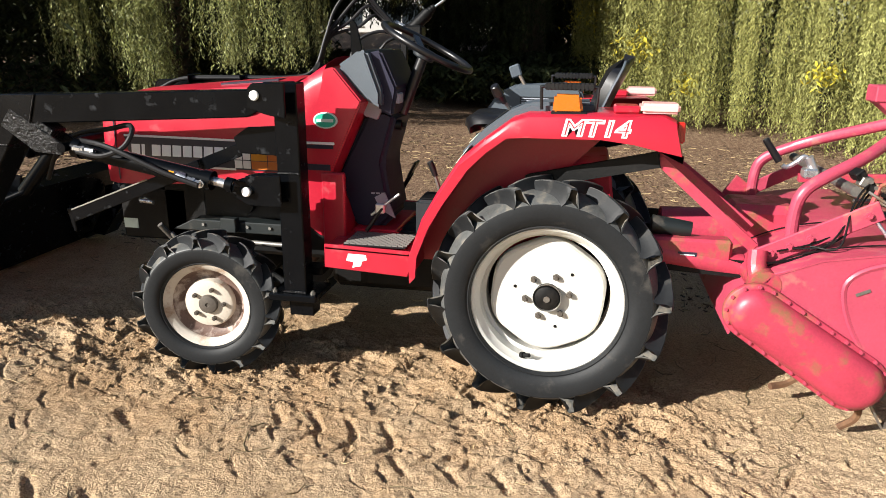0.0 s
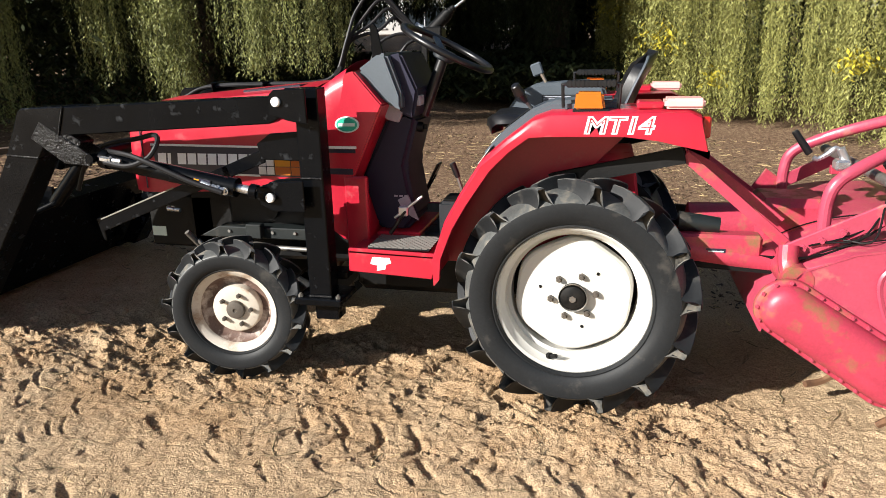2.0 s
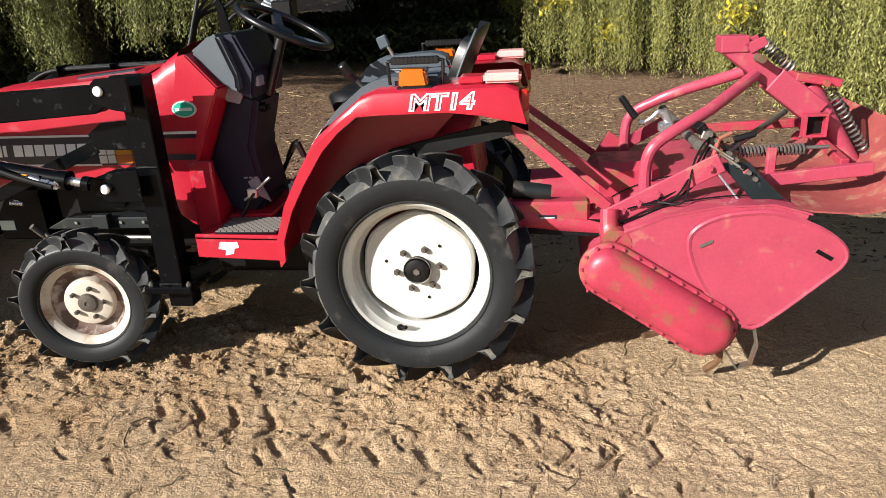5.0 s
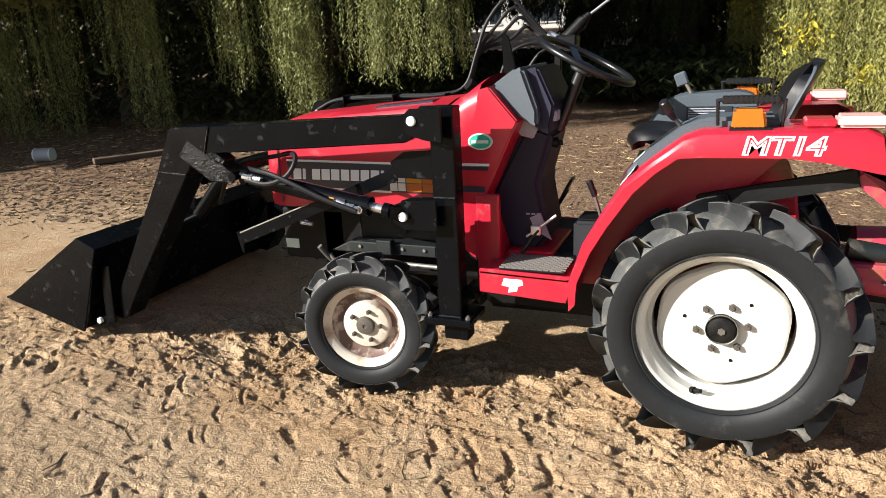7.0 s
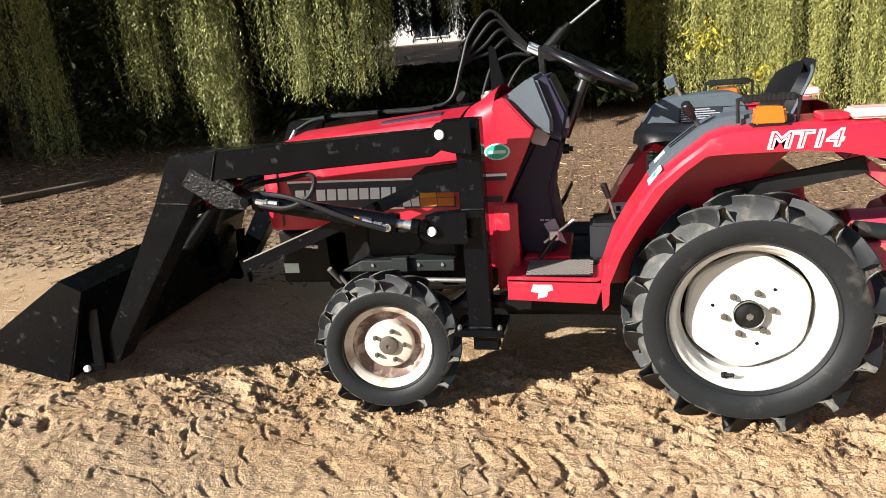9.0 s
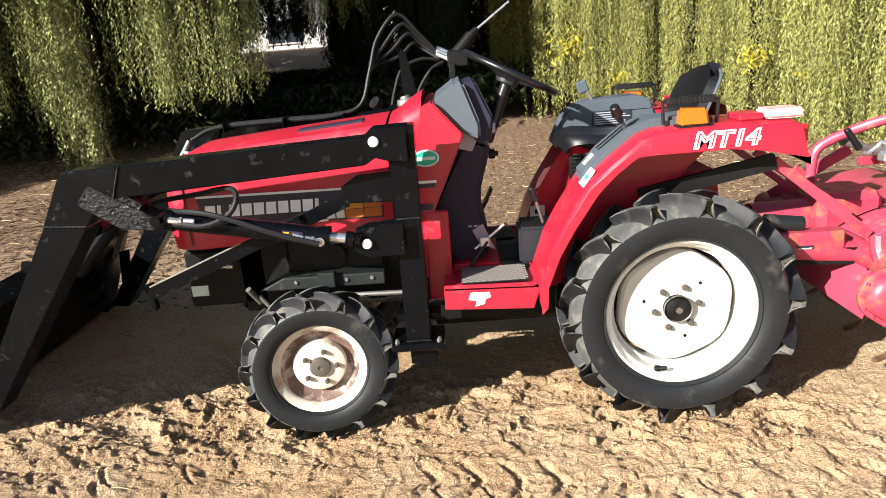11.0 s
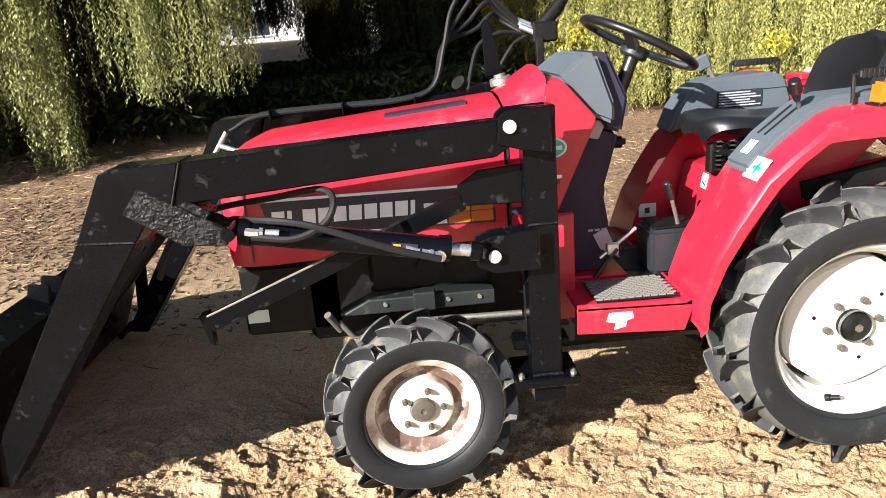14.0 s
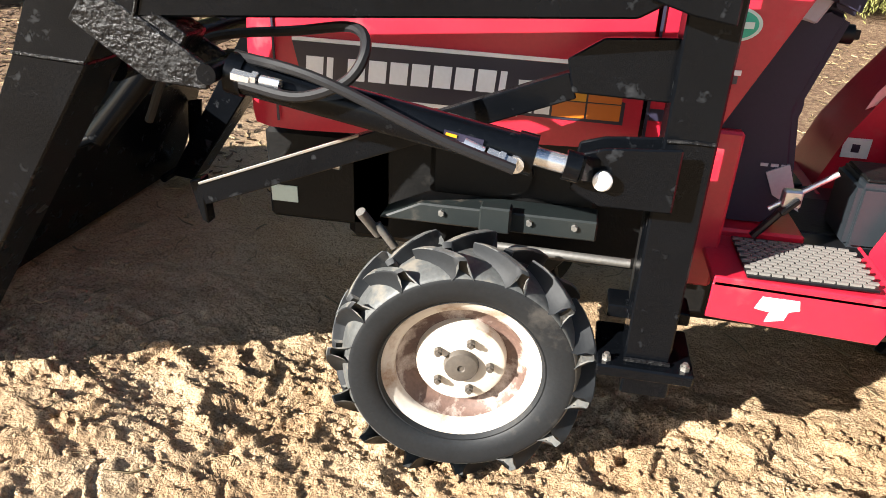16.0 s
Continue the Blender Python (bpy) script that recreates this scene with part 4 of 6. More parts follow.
part("guard_label", slab(-0.472, -0.405, 0.685, 0.738, 0.6435), PALE, tractor, "pale blue label")
part("guard_print", slab(-0.450, -0.430, 0.70, 0.722, 0.642, 0.001), INK, tractor)
part("bare_patch", prism([(-0.445, 0.815), (-0.42, 0.83), (-0.375, 0.90), (-0.365, 0.915), (-0.40, 0.905), (-0.43, 0.86)], 0.6415, 0.644, 0), PINKLENS, tractor)
part("brake_pedal", join(tube([(-0.735, 0.615, 0.67), (-0.70, 0.62, 0.73), (-0.665, 0.62, 0.79)], 0.010), box(-0.05, 0.03, -0.035, 0.035, -0.006, 0.006, 0.003, pose(-0.655, 0.62, 0.815, 0, -62, 0))), VINYL, tractor, "black foot pedal")
part("clutch_pedal", join(tube([(-0.76, 0.21, 0.615), (-0.735, 0.21, 0.65), (-0.705, 0.21, 0.695)], 0.009), box(-0.028, 0.02, -0.022, 0.022, -0.005, 0.005, 0.003, pose(-0.70, 0.21, 0.70, 0, -50, 0))), VINYL, tractor, "black foot pedal")
part("pedal_rod", join(rod((-0.74, 0.215, 0.682), (-0.62, 0.215, 0.775), 0.006), box(-0.02, 0.02, -0.012, 0.012, -0.02, 0.02, 0.004, pose(-0.70, 0.212, 0.712))), STEEL, tractor)
part("column_foot", box(-0.83, -0.64, 0.235, 0.605, 0.592, 0.615, 0.006), RED, tractor)
part("bonnet_vent", prism([(-1.40, 1.176), (-1.14, 1.199), (-1.14, 1.2165), (-1.40, 1.1945)], 0.275, 0.36, 0.001), INK, tractor)
part("panel_seam", slab(-1.851, -1.846, 0.79, 1.085, 0.172), INK, hood)
part("fuel_cap", join(rod((-0.985, 0.60, 1.235), (-0.99, 0.60, 1.262), 0.042, 0.038, 24, 0.004), rod((-0.99, 0.60, 1.262), (-0.992, 0.60, 1.272), 0.022, 0.02, 16)), DULLSTEEL, tractor, "bright round filler cap")
part("gauge", rod((-1.12, 0.70, 1.235), (-1.135, 0.685, 1.25), 0.028, 0.028, 20), SOOT, tractor)
part("ignition_key", join(rod((-0.66, 0.33, 1.04), (-0.635, 0.33, 1.04), 0.02), box(-0.635, -0.62, 0.325, 0.335, 1.03, 1.05, 0.002)), SOOT, tractor)
for k in range(3):
    part("cover_print", slab(-0.76 + 0.022 * k, -0.744 + 0.022 * k, 0.755, 0.762, 0.2845), LIGHTGREY, tractor)

# steering wheel
wc = Vector((-0.549, YC, 1.345))
wn_ = Vector((0.46, 0.0, 0.89)).normalized()
q = wn_.to_track_quat("Y", "Z").to_matrix().to_4x4()
ring = bmesh.new()
rr_, n1_, n2_ = 0.195, 48, 10
rows = [[Matrix.Translation(wc) @ q @ Vector(((rr_ + 0.0135 * math.cos(b)) * math.cos(a), 0.0135 * math.sin(b), (rr_ + 0.0135 * math.cos(b)) * math.sin(a))) for b in (2 * math.pi * j / n2_ for j in range(n2_ + 1))] for a in (2 * math.pi * k / n1_ for k in range(n1_ + 1))]
ring = sheet(rows)
bmesh.ops.remove_doubles(ring, verts=ring.verts, dist=0.0005)
wheel_ring = part("steering_wheel", ring, VINYL, tractor, "black plastic steering wheel", smooth=80)
part("wheel_hub", rod(wc - wn_ * 0.05, wc - wn_ * 0.01, 0.045, 0.05, 20, 0.006), DARKGREY, wheel_ring)
for k in range(3):
    a = 2 * math.pi * (k / 3 + 0.08)
    end = Matrix.Translation(wc) @ q @ Vector((rr_ * math.cos(a), 0, rr_ * math.sin(a)))
    part("wheel_spoke", beam(wc - wn_ * 0.03, end, 0.034, 0.012, 0.004, wn_), GREY, wheel_ring)
part("steering_column", rod(wc - wn_ * 0.03, (-0.66, YC, 1.08), 0.022, 0.026), VINYL, tractor)

# ---- front loader ----


def spread(bm, far):
    """Lets the lift arms run outwards from their pivots to the elbow."""
    for v in bm.verts:
        outer = abs(v.co.y - YC) > 0.48
        v.co.y += (1 if far else -1) * (0.090 if outer else 0.038) * min(max((-1.06 - v.co.x) / 0.86, 0.0), 1.0)
    return bm


loader = thing("front_loader", (-1.8, YC, 0.0), "black steel front loader with bucket, bolted to the red tractor", "loader")
for far in (False, True):
    s = (lambda y: 2 * YC - y) if far else (lambda y: y)
    o = lambda a, b: tuple(sorted((s(a), s(b))))
    post = part("loader_post", box(-1.020, -0.928, *o(-0.055, 0.025), 0.42, 1.222, 0.004), BLACK, loader, "square black post with welded foot")
    part("foot_plate", box(-1.075, -0.880, *o(-0.085, 0.09), 0.392, 0.420, 0.004), BLACK, post)
    part("foot_weld", tube([(-1.02, s(-0.058), 0.423), (-0.975, s(-0.06), 0.425), (-0.928, s(-0.058), 0.423)], 0.005, 6), BLACK_ROUGH, post)
    part("foot_block", box(-1.012, -0.912, *o(-0.03, 0.045), 0.315, 0.402, 0.004), BLACK, post)
    part("frame_clamp", box(-1.06, -0.89, *o(0.025, 0.10), 0.47, 0.50, 0.003), BLACK, post)
    part("post_backing", box(-1.015, -0.98, *o(0.025, 0.10), 0.42, 0.80, 0.003), SOOT, post)
    me_fb = bolt_mesh("foot_bolt", 0.010, 0.010, DULLSTEEL)
    for bx in (-1.055, -0.898):
        piece("foot_bolt", me_fb, post, (bx, s(-0.062), 0.420), (0, 0, 1))
    up = [(-1.095, 1.135), (-1.09, 1.205), (-1.07, 1.222), (-0.95, 1.226), (-0.95, 1.10), (-1.02, 1.112)]
    low = [(-1.175, 0.80), (-1.165, 0.868), (-1.12, 0.882), (-0.99, 0.892), (-0.99, 0.772), (-1.12, 0.772)]
    for y0, y1 in ((-0.112, -0.100), (-0.015, -0.003)):
        part("pivot_cheek", prism(up, *o(y0, y1), 0.003), BLACK, loader)
    for y0, y1 in ((-0.100, -0.090), (-0.03, -0.02)):
        part("cylinder_cheek", prism(low, *o(y0, y1), 0.003), BLACK, loader)
    for n, (x, z, y) in {"u": (-1.061, 1.180, -0.112), "l": (-1.119, 0.828, -0.112)}.items():
        part("pivot_bolt", rod((x, s(y), z), (x, s(y - 0.012), z), 0.0185, 0.017, 20, 0.003), WHITECAP, loader, "pale round bolt head")
        part("pivot_pin", rod((x, s(y), z), (x, s(-0.01), z), 0.016), DULLSTEEL, loader)
    arm = part("lift_arm", spread(join(
        prism([(-1.035, 1.200), (-1.90, 1.170), (-1.935, 1.062), (-1.10, 1.100), (-1.04, 1.135)], *o(-0.095, -0.025), 0.004),
        prism([(-1.902, 1.172), (-2.085, 1.166), (-2.105, 1.155), (-2.195, 0.985), (-2.045, 0.975), (-1.985, 1.055), (-1.937, 1.062)], *o(-0.098, -0.022), 0.004),
        prism([(-2.195, 0.985), (-2.622, 0.302), (-2.538, 0.292), (-2.045, 0.975)], *o(-0.095, -0.025), 0.004)), far), BLACK, loader, "bent black box-section lift arm, scuffed")
    part("weld_seam", spread(tube([(-1.900, s(-0.0975), 1.170), (-1.936, s(-0.0975), 1.064)], 0.0035, 6), far), BLACK_ROUGH, loader)
    part("weld_seam", spread(tube([(-2.193, s(-0.0975), 0.986), (-2.048, s(-0.0975), 0.977)], 0.0035, 6), far), BLACK_ROUGH, loader)
    part("weld_seam", tube([(-1.015, s(-0.057), 0.893), (-0.975, s(-0.057), 0.894), (-0.932, s(-0.057), 0.893)], 0.004, 6), BLACK_ROUGH, loader)
    # tilt bracket and lift cylinder
    part("tilt_bracket", join(prism([(-2.065, 1.053), (-2.013, 1.117), (-1.800, 0.985), (-1.815, 0.948), (-1.927, 0.956)], *o(-0.19, -0.178), 0.003), prism([(-2.065, 1.053), (-2.013, 1.117), (-1.800, 0.985), (-1.815, 0.948), (-1.927, 0.956)], *o(-0.11, -0.098), 0.003), beam((-1.94, s(-0.145), 1.065), (-1.86, s(-0.145), 1.015), 0.075, 0.055)), BLACK_ROUGH, loader, "rough black bracket with thick flaking paint")
    part("pivot_pin", rod((-1.808, s(-0.20), 0.978), (-1.808, s(-0.09), 0.978), 0.018), BLACK, loader)
    c0, c1, c2 = Vector((-1.79, s(-0.145), 0.972)), Vector((-1.245, s(-0.13), 0.868)), Vector((-1.125, s(-0.06), 0.83))
    d = (c1 - c0).normalized()
    cyl = part("lift_cylinder", join(rod(c0, c1, 0.033, seg=24), rod(c1 - d * 0.03, c1 + d * 0.004, 0.037, seg=24), rod(c0, c0 + d * 0.03, 0.037, seg=24)), BLACK, loader, "black hydraulic cylinder")
    lab = part("cylinder_label", beam(c1 - d * 0.155 + Vector((0, s(-0.035) - s(0.0), 0.004)), c1 - d * 0.085 + Vector((0, s(-0.035) - s(0.0), 0.004)), 0.003, 0.022, 0), INK, cyl, "small dark label with pale lines")
    for k in range(2):
        part("print_line", beam(c1 - d * 0.15 + Vector((0, s(-0.0372) - s(0.0), 0.009 - 0.010 * k)), c1 - d * (0.13 - 0.025 * k) + Vector((0, s(-0.0372) - s(0.0), 0.009 - 0.010 * k)), 0.002, 0.005, 0), YELLOW if k == 0 else WHITEPAINT, lab)
    part("piston_rod", rod(c1, c1 + d * 0.085, 0.017), STEEL, cyl, "bright steel piston rod")
    part("rod_end", join(rod(c1 + d * 0.058, c1 + d * 0.085, 0.027), rod((-1.12, s(-0.085), 0.83), (-1.12, s(-0.035), 0.83), 0.032), beam(c1 + d * 0.075, (-1.12, s(-0.06), 0.83), 0.04, 0.045)), BLACK, cyl)
    part("brace", join(beam((-1.965, s(0.02), 0.68), (-1.19, s(0.02), 0.985), 0.05, 0.005), beam((-1.965, s(-0.003), 0.66), (-1.19, s(-0.003), 0.965), 0.005, 0.05), prism([(-1.205, 1.015), (-1.145, 1.055), (-0.99, 1.065), (-0.99, 0.95), (-1.19, 0.955)], *o(-0.02, -0.008)), prism([(-1.99, 0.69), (-1.96, 0.70), (-1.955, 0.59), (-1.97, 0.60)], *o(-0.005, 0.03))), BLACK, loader, "diagonal black angle-iron brace")
    # pale strip laid along the brace for the sun glint on its edge
    part("edge_glint", beam((-1.965, s(-0.006), 0.688), (-1.60, s(-0.006), 0.8316), 0.006, 0.006, 0.001), DULLSTEEL, loader, "pale strip that draws the sun glint on the brace edge")
    # hydraulic hoses along the near cylinder
    for k, pts in enumerate((
        [(-1.75, s(-0.19), 0.965), (-1.64, s(-0.205), 0.955), (-1.56, s(-0.19), 0.985), (-1.535, s(-0.16), 1.035), (-1.57, s(-0.12), 1.06), (-1.70, s(-0.05), 1.035), (-1.90, s(0.02), 1.0), (-2.0, s(0.03), 0.95)],
        [(-1.27, s(-0.19), 0.86), (-1.40, s(-0.20), 0.905), (-1.60, s(-0.20), 0.985), (-1.75, s(-0.15), 1.0), (-1.85, s(-0.05), 0.98), (-2.02, s(0.03), 0.92), (-2.1, s(0.05), 0.80)])):
        part("hose", tube(pts, 0.0095, 8, 8), HOSE, loader, "dark hydraulic hose")
    f0 = Vector((-1.765, s(-0.185), 0.978))
    part("hose_fitting", join(rod(f0, f0 + Vector((0.035, -0.004 * (1 if not far else -1), -0.005)), 0.0115, seg=6), rod(f0 + Vector((0.035, 0, -0.005)), f0 + Vector((0.045, 0, -0.006)), 0.0145, seg=6), rod(f0 + Vector((0.05, 0, -0.006)), f0 + Vector((0.085, 0, -0.011)), 0.0105, seg=12)), STEEL, loader, "bright hose coupling")
    f1 = Vector((-1.27, s(-0.175), 0.862))
    part("hose_fitting", join(rod(f1, f1 + Vector((-0.05, 0, 0.016)), 0.012, seg=6), rod(f1 + Vector((-0.02, 0, 0.0064)), f1 + Vector((-0.03, 0, 0.0096)), 0.015, seg=6), rod(f1 + Vector((-0.055, 0, 0.018)), f1 + Vector((-0.09, 0, 0.031)), 0.0098, seg=12), rod(f1, (f1.x, s(-0.13), f1.z), 0.015)), STEEL, loader, "bright hose coupling")
    part("bucket_link", join(prism([(-2.60, 0.55), (-2.545, 0.56), (-2.575, 0.28), (-2.68, 0.255), (-2.68, 0.29), (-2.625, 0.31)], *o(-0.215, -0.200), 0.003), rod((-2.655, s(-0.225), 0.285), (-2.655, s(-0.06), 0.285), 0.014)), BLACK, loader)
    part("pivot_bolt", rod((-2.655, s(-0.215), 0.287), (-2.655, s(-0.232), 0.287), 0.016, 0.014, 16, 0.003), WHITECAP, loader)
# bucket
B0, B1 = -0.25, 2 * YC + 0.28
inner = [(-3.21, 0.357), (-2.735, 0.232), (-2.565, 0.645), (-2.665, 0.690)]
rows = [[(x, y, z) for x, z in ((-3.22, 0.354), (-2.97, 0.292), (-2.775, 0.240), (-2.72, 0.250), (-2.67, 0.37), (-2.565, 0.645), (-2.668, 0.69))] for y in (B0, B1)]
bucket = part("bucket", join(thick(sheet(rows), 0.008), prism(inner, B0 - 0.004, B0 + 0.006, 0.002), prism(inner, B1 - 0.006, B1 + 0.004, 0.002)), BLACK, loader, "black steel loader bucket, empty")
part("bucket_ear", prism([(-2.60, 0.62), (-2.67, 0.66), (-2.65, 0.73), (-2.58, 0.72)], 0.33, 0.345), BLACK, bucket)
part("bucket_ear", prism([(-2.60, 0.62), (-2.67, 0.66), (-2.65, 0.73), (-2.58, 0.72)], 0.42, 0.435), BLACK, bucket)
part("cross_tube", rod((-2.13, 0.0, 0.93), (-2.13, 2 * YC, 0.93), 0.035), BLACK, loader)
part("tilt_cylinder", join(rod((-2.10, 0.13, 0.93), (-2.30, 0.13, 0.72), 0.03), rod((-2.30, 0.13, 0.72), (-2.45, 0.13, 0.66), 0.014)), BLACK, loader)
# hoses on the far arm up to the valve
part("hose_tee", join(rod((-2.105, 0.83, 1.035), (-2.04, 0.83, 1.125), 0.010), rod((-2.075, 0.83, 1.075), (-2.005, 0.81, 1.05), 0.011)), STEEL, loader, "bright steel pipe tee")
for k in range(4):
    dy, dz = 0.018 * k, 0.004 * (k % 2)
    top = 1.62 - 0.045 * k
    part("hose", tube([(-2.02, 0.80 + dy, 1.13), (-1.90, 0.82 + dy, 1.175 + dz), (-1.60, 0.84 + dy, 1.183 + dz), (-1.35, 0.85 + dy, 1.187 + dz), (-1.22, 0.87 + dy, 1.23), (-1.165, 0.90 + dy, 1.38), (-1.12 + 0.03 * k, 0.94 + dy, 1.52 - 0.03 * k), (-1.02 + 0.02 * k, 0.97 + dy, top), (-0.92, 1.0 + dy, 1.52 - 0.02 * k), (-0.84, 1.02, 1.43 - 0.008 * k)], 0.0085, 8, 6), HOSE, loader, "black hydraulic hose")
part("hose", tube([(-0.84, 1.02, 1.40), (-0.93, 1.0, 1.41), (-1.02, 0.98, 1.37), (-1.06, 0.95, 1.28), (-1.08, 0.92, 1.2)], 0.008, 8, 6), HOSE, loader)
part("hose", tube([(-0.82, 1.0, 1.39), (-0.88, 0.98, 1.36), (-0.94, 0.97, 1.28), (-0.97, 0.95, 1.2)], 0.008, 8, 6), HOSE, loader)
for k in range(3):
    part("hose_tie", box(-1.86 + 0.28 * k, -1.852 + 0.28 * k, 0.79, 0.92, 1.155, 1.20, 0.003), BLACK, loader)
valve = part("control_valve", join(box(-0.80, -0.70, 0.96, 1.06, 1.36, 1.44, 0.008), rod((-0.76, 1.0, 1.42), (-0.68, 1.02, 1.50), 0.028), rod((-0.69, 1.02, 1.49), (-0.65, 1.03, 1.53), 0.022, 0.012), box(-0.795, -0.765, 0.93, 0.96, 1.20, 1.38, 0.004), *[rod(Vector((-0.70, 1.015, 1.478)) + Vector((0.05, 0.013, 0.05)) * (k / 5), Vector((-0.70, 1.015, 1.478)) + Vector((0.05, 0.013, 0.05)) * (k / 5 + 0.1), 0.030 - 0.003 * k, seg=14) for k in range(5)]), SOOT, loader, "black hydraulic control valve")
part("valve_lever", rod((-0.66, 1.03, 1.52), (-0.49, 1.06, 1.64), 0.006), STEEL, valve, "thin steel lever")
for k in range(3):
    part("valve_fitting", rod((-0.79, 0.98 + 0.03 * k, 1.40 + 0.012 * k), (-0.85, 0.99 + 0.03 * k, 1.43 + 0.012 * k), 0.012, seg=6), STEEL, valve)
part("exhaust_guard", prism([(-1.015, 1.25), (-0.945, 1.25), (-0.985, 1.44), (-1.005, 1.465), (-1.02, 1.45)], 0.84, 0.852, 0.003), BLACK, loader, "upright dark tapered plate")

# ---- rotary tiller ----
tiller = thing("rotary_tiller", (1.1, YC, 0.0), "faded red rotary tiller hitched behind the tractor, rusty and scratched", "tiller")


def capsule(c0, r0, c1, r1, n=14):
    a = math.atan2(c1[1] - c0[1], c1[0] - c0[0])
    pts = [(c0[0] + r0 * math.cos(a + math.pi / 2 + math.pi * k / n), c0[1] + r0 * math.sin(a + math.pi / 2 + math.pi * k / n)) for k in range(n + 1)]
    return pts + [(c1[0] + r1 * math.cos(a - math.pi / 2 + math.pi * k / n), c1[1] + r1 * math.sin(a - math.pi / 2 + math.pi * k / n)) for k in range(n + 1)]


C0, C1 = (0.692, 0.512), (1.03, 0.29)
pillow = bmesh.new()
rings = [[pillow.verts.new((x, y, z)) for x, z in capsule(C0, 0.084 - d, C1, 0.090 - d)] for d, y in ((0.0, -0.128), (0.0, -0.146), (0.005, -0.160), (0.014, -0.172), (0.028, -0.181), (0.048, -0.186))]
for ra, rb in zip(rings, rings[1:]):
    for k in range(len(ra)):
        pillow.faces.new((ra[k], ra[(k + 1) % len(ra)], rb[(k + 1) % len(ra)], rb[k]))
pillow.faces.new(rings[-1])
bmesh.ops.recalc_face_normals(pillow, faces=pillow.faces)
case = part("chain_case", join(prism(capsule(C0, 0.100, C1, 0.106), -0.135, -0.110, 0.004), pillow), RED_WORN, tiller, "rounded red chain case, scraped to rust", smooth=50)
me_b = bolt_mesh("case_bolt", 0.007, 0.006, RED_FADED)
ring_pts = capsule(C0, 0.091, C1, 0.097, 6)
for k, (x, z) in enumerate(ring_pts):
    piece("case_bolt", me_b, case, (x, -0.135, z))
for k in range(1, 7):
    for p, q2 in ((ring_pts[6], ring_pts[7]), (ring_pts[13], ring_pts[0])):
        t = k / 7
        piece("case_bolt", me_b, case, (p[0] + (q2[0] - p[0]) * t, -0.135, p[1] + (q2[1] - p[1]) * t))
guard_prof = [(1.05, 0.385), (0.985, 0.50), (0.955, 0.60), (0.975, 0.655), (1.05, 0.695), (1.16, 0.71), (1.25, 0.70), (1.36, 0.655), (1.43, 0.605), (1.455, 0.565), (1.447, 0.525), (1.40, 0.475), (1.215, 0.305), (1.15, 0.30)]
part("side_guard", join(prism(guard_prof, -0.125, -0.115, 0.003), tube([(x, -0.12, z) for x, z in guard_prof], 0.009, 6, 3)), RED_FADED, tiller, "rounded red side plate with a slot")
part("guard_slot", beam((1.36, -0.127, 0.578), (1.41, -0.127, 0.548), 0.003, 0.014, 0), SOOT, tiller)
part("guard_slot", beam((0.99, -0.127, 0.595), (1.03, -0.127, 0.615), 0.003, 0.010, 0), DULLSTEEL, tiller)
cover = []
for x, z in ((0.62, 0.42), (0.66, 0.55), (0.74, 0.64), (0.88, 0.70), (1.05, 0.73), (1.22, 0.735), (1.34, 0.70)):
    cover.append([(x, y, z) for y in (-0.11, 0.1, 0.42, 0.74, 0.95)])
part("rotor_cover", thick(sheet(cover), 0.006), RED_FADED, tiller, "wide red tine cover, dusty", smooth=50)
part("side_housing", prism([(0.655, 0.56), (0.70, 0.63), (0.88, 0.695), (1.05, 0.725), (1.22, 0.73), (1.33, 0.695), (1.30, 0.60), (1.12, 0.32), (0.90, 0.30), (0.72, 0.42)], -0.108, -0.098, 0.002), RED_FADED, tiller, "flat red side wall of the tine cover")
part("rotor_shaft", rod((1.045, -0.10, 0.275), (1.045, 0.94, 0.275), 0.04), RUST, tiller)
me_t = bpy.data.meshes.new("tine")
tb = tube([(0, 0, 0.03), (0.02, 0, 0.12), (0.07, 0.01, 0.19), (0.14, 0.04, 0.21)], 0.014, 6, 4)
tb.to_mesh(me_t)
tb.free()
me_t.materials.append(RUST)
for k in range(14):
    ob = new("tine", me_t)
    ob.parent = tiller
    ob.matrix_local = Matrix.Translation(Vector((1.045, -0.07 + 0.074 * k, 0.275)) - origin_of(tiller)) @ Matrix.Rotation(k * 2.4, 4, "Y") @ Matrix.Diagonal((1, 1 if k % 2 else -1, 1, 1))
part("skid_shoe", thick(sheet([[(x, y, z) for y in (-0.12, -0.09)] for x, z in ((1.09, 0.22), (1.15, 0.12), (1.20, 0.14), (1.215, 0.22), (1.20, 0.29))]), 0.006), DULLSTEEL, tiller, "bent bright steel strip")
part("gear_housing", join(rod((0.42, 0.42, 0.66), (0.78, 0.42, 0.64), 0.075, 0.10, 20), box(0.66, 0.92, 0.30, 0.54, 0.54, 0.78, 0.03), rod((0.72, -0.11, 0.60), (0.72, 0.95, 0.60), 0.05)), RED_WORN, tiller, "red gearbox and cross tube")
part("input_tube", join(rod((0.30, 0.10, 0.655), (0.68, 0.10, 0.60), 0.045), box(0.32, 0.64, 0.06, 0.14, 0.60, 0.70, 0.01)), RED_WORN, tiller)
part("rear_plate", prism([(0.685, 0.695), (0.765, 0.82), (0.80, 0.795), (0.85, 0.757), (0.80, 0.67)], 0.74, 0.752, 0.003), RED_WORN, tiller, "dark red bent shield plate")
tag_plate = part("data_plate", box(0.455, 0.52, 0.0575, 0.0605, 0.632, 0.652, 0), INK, tiller, "small dark plate with a pale line")
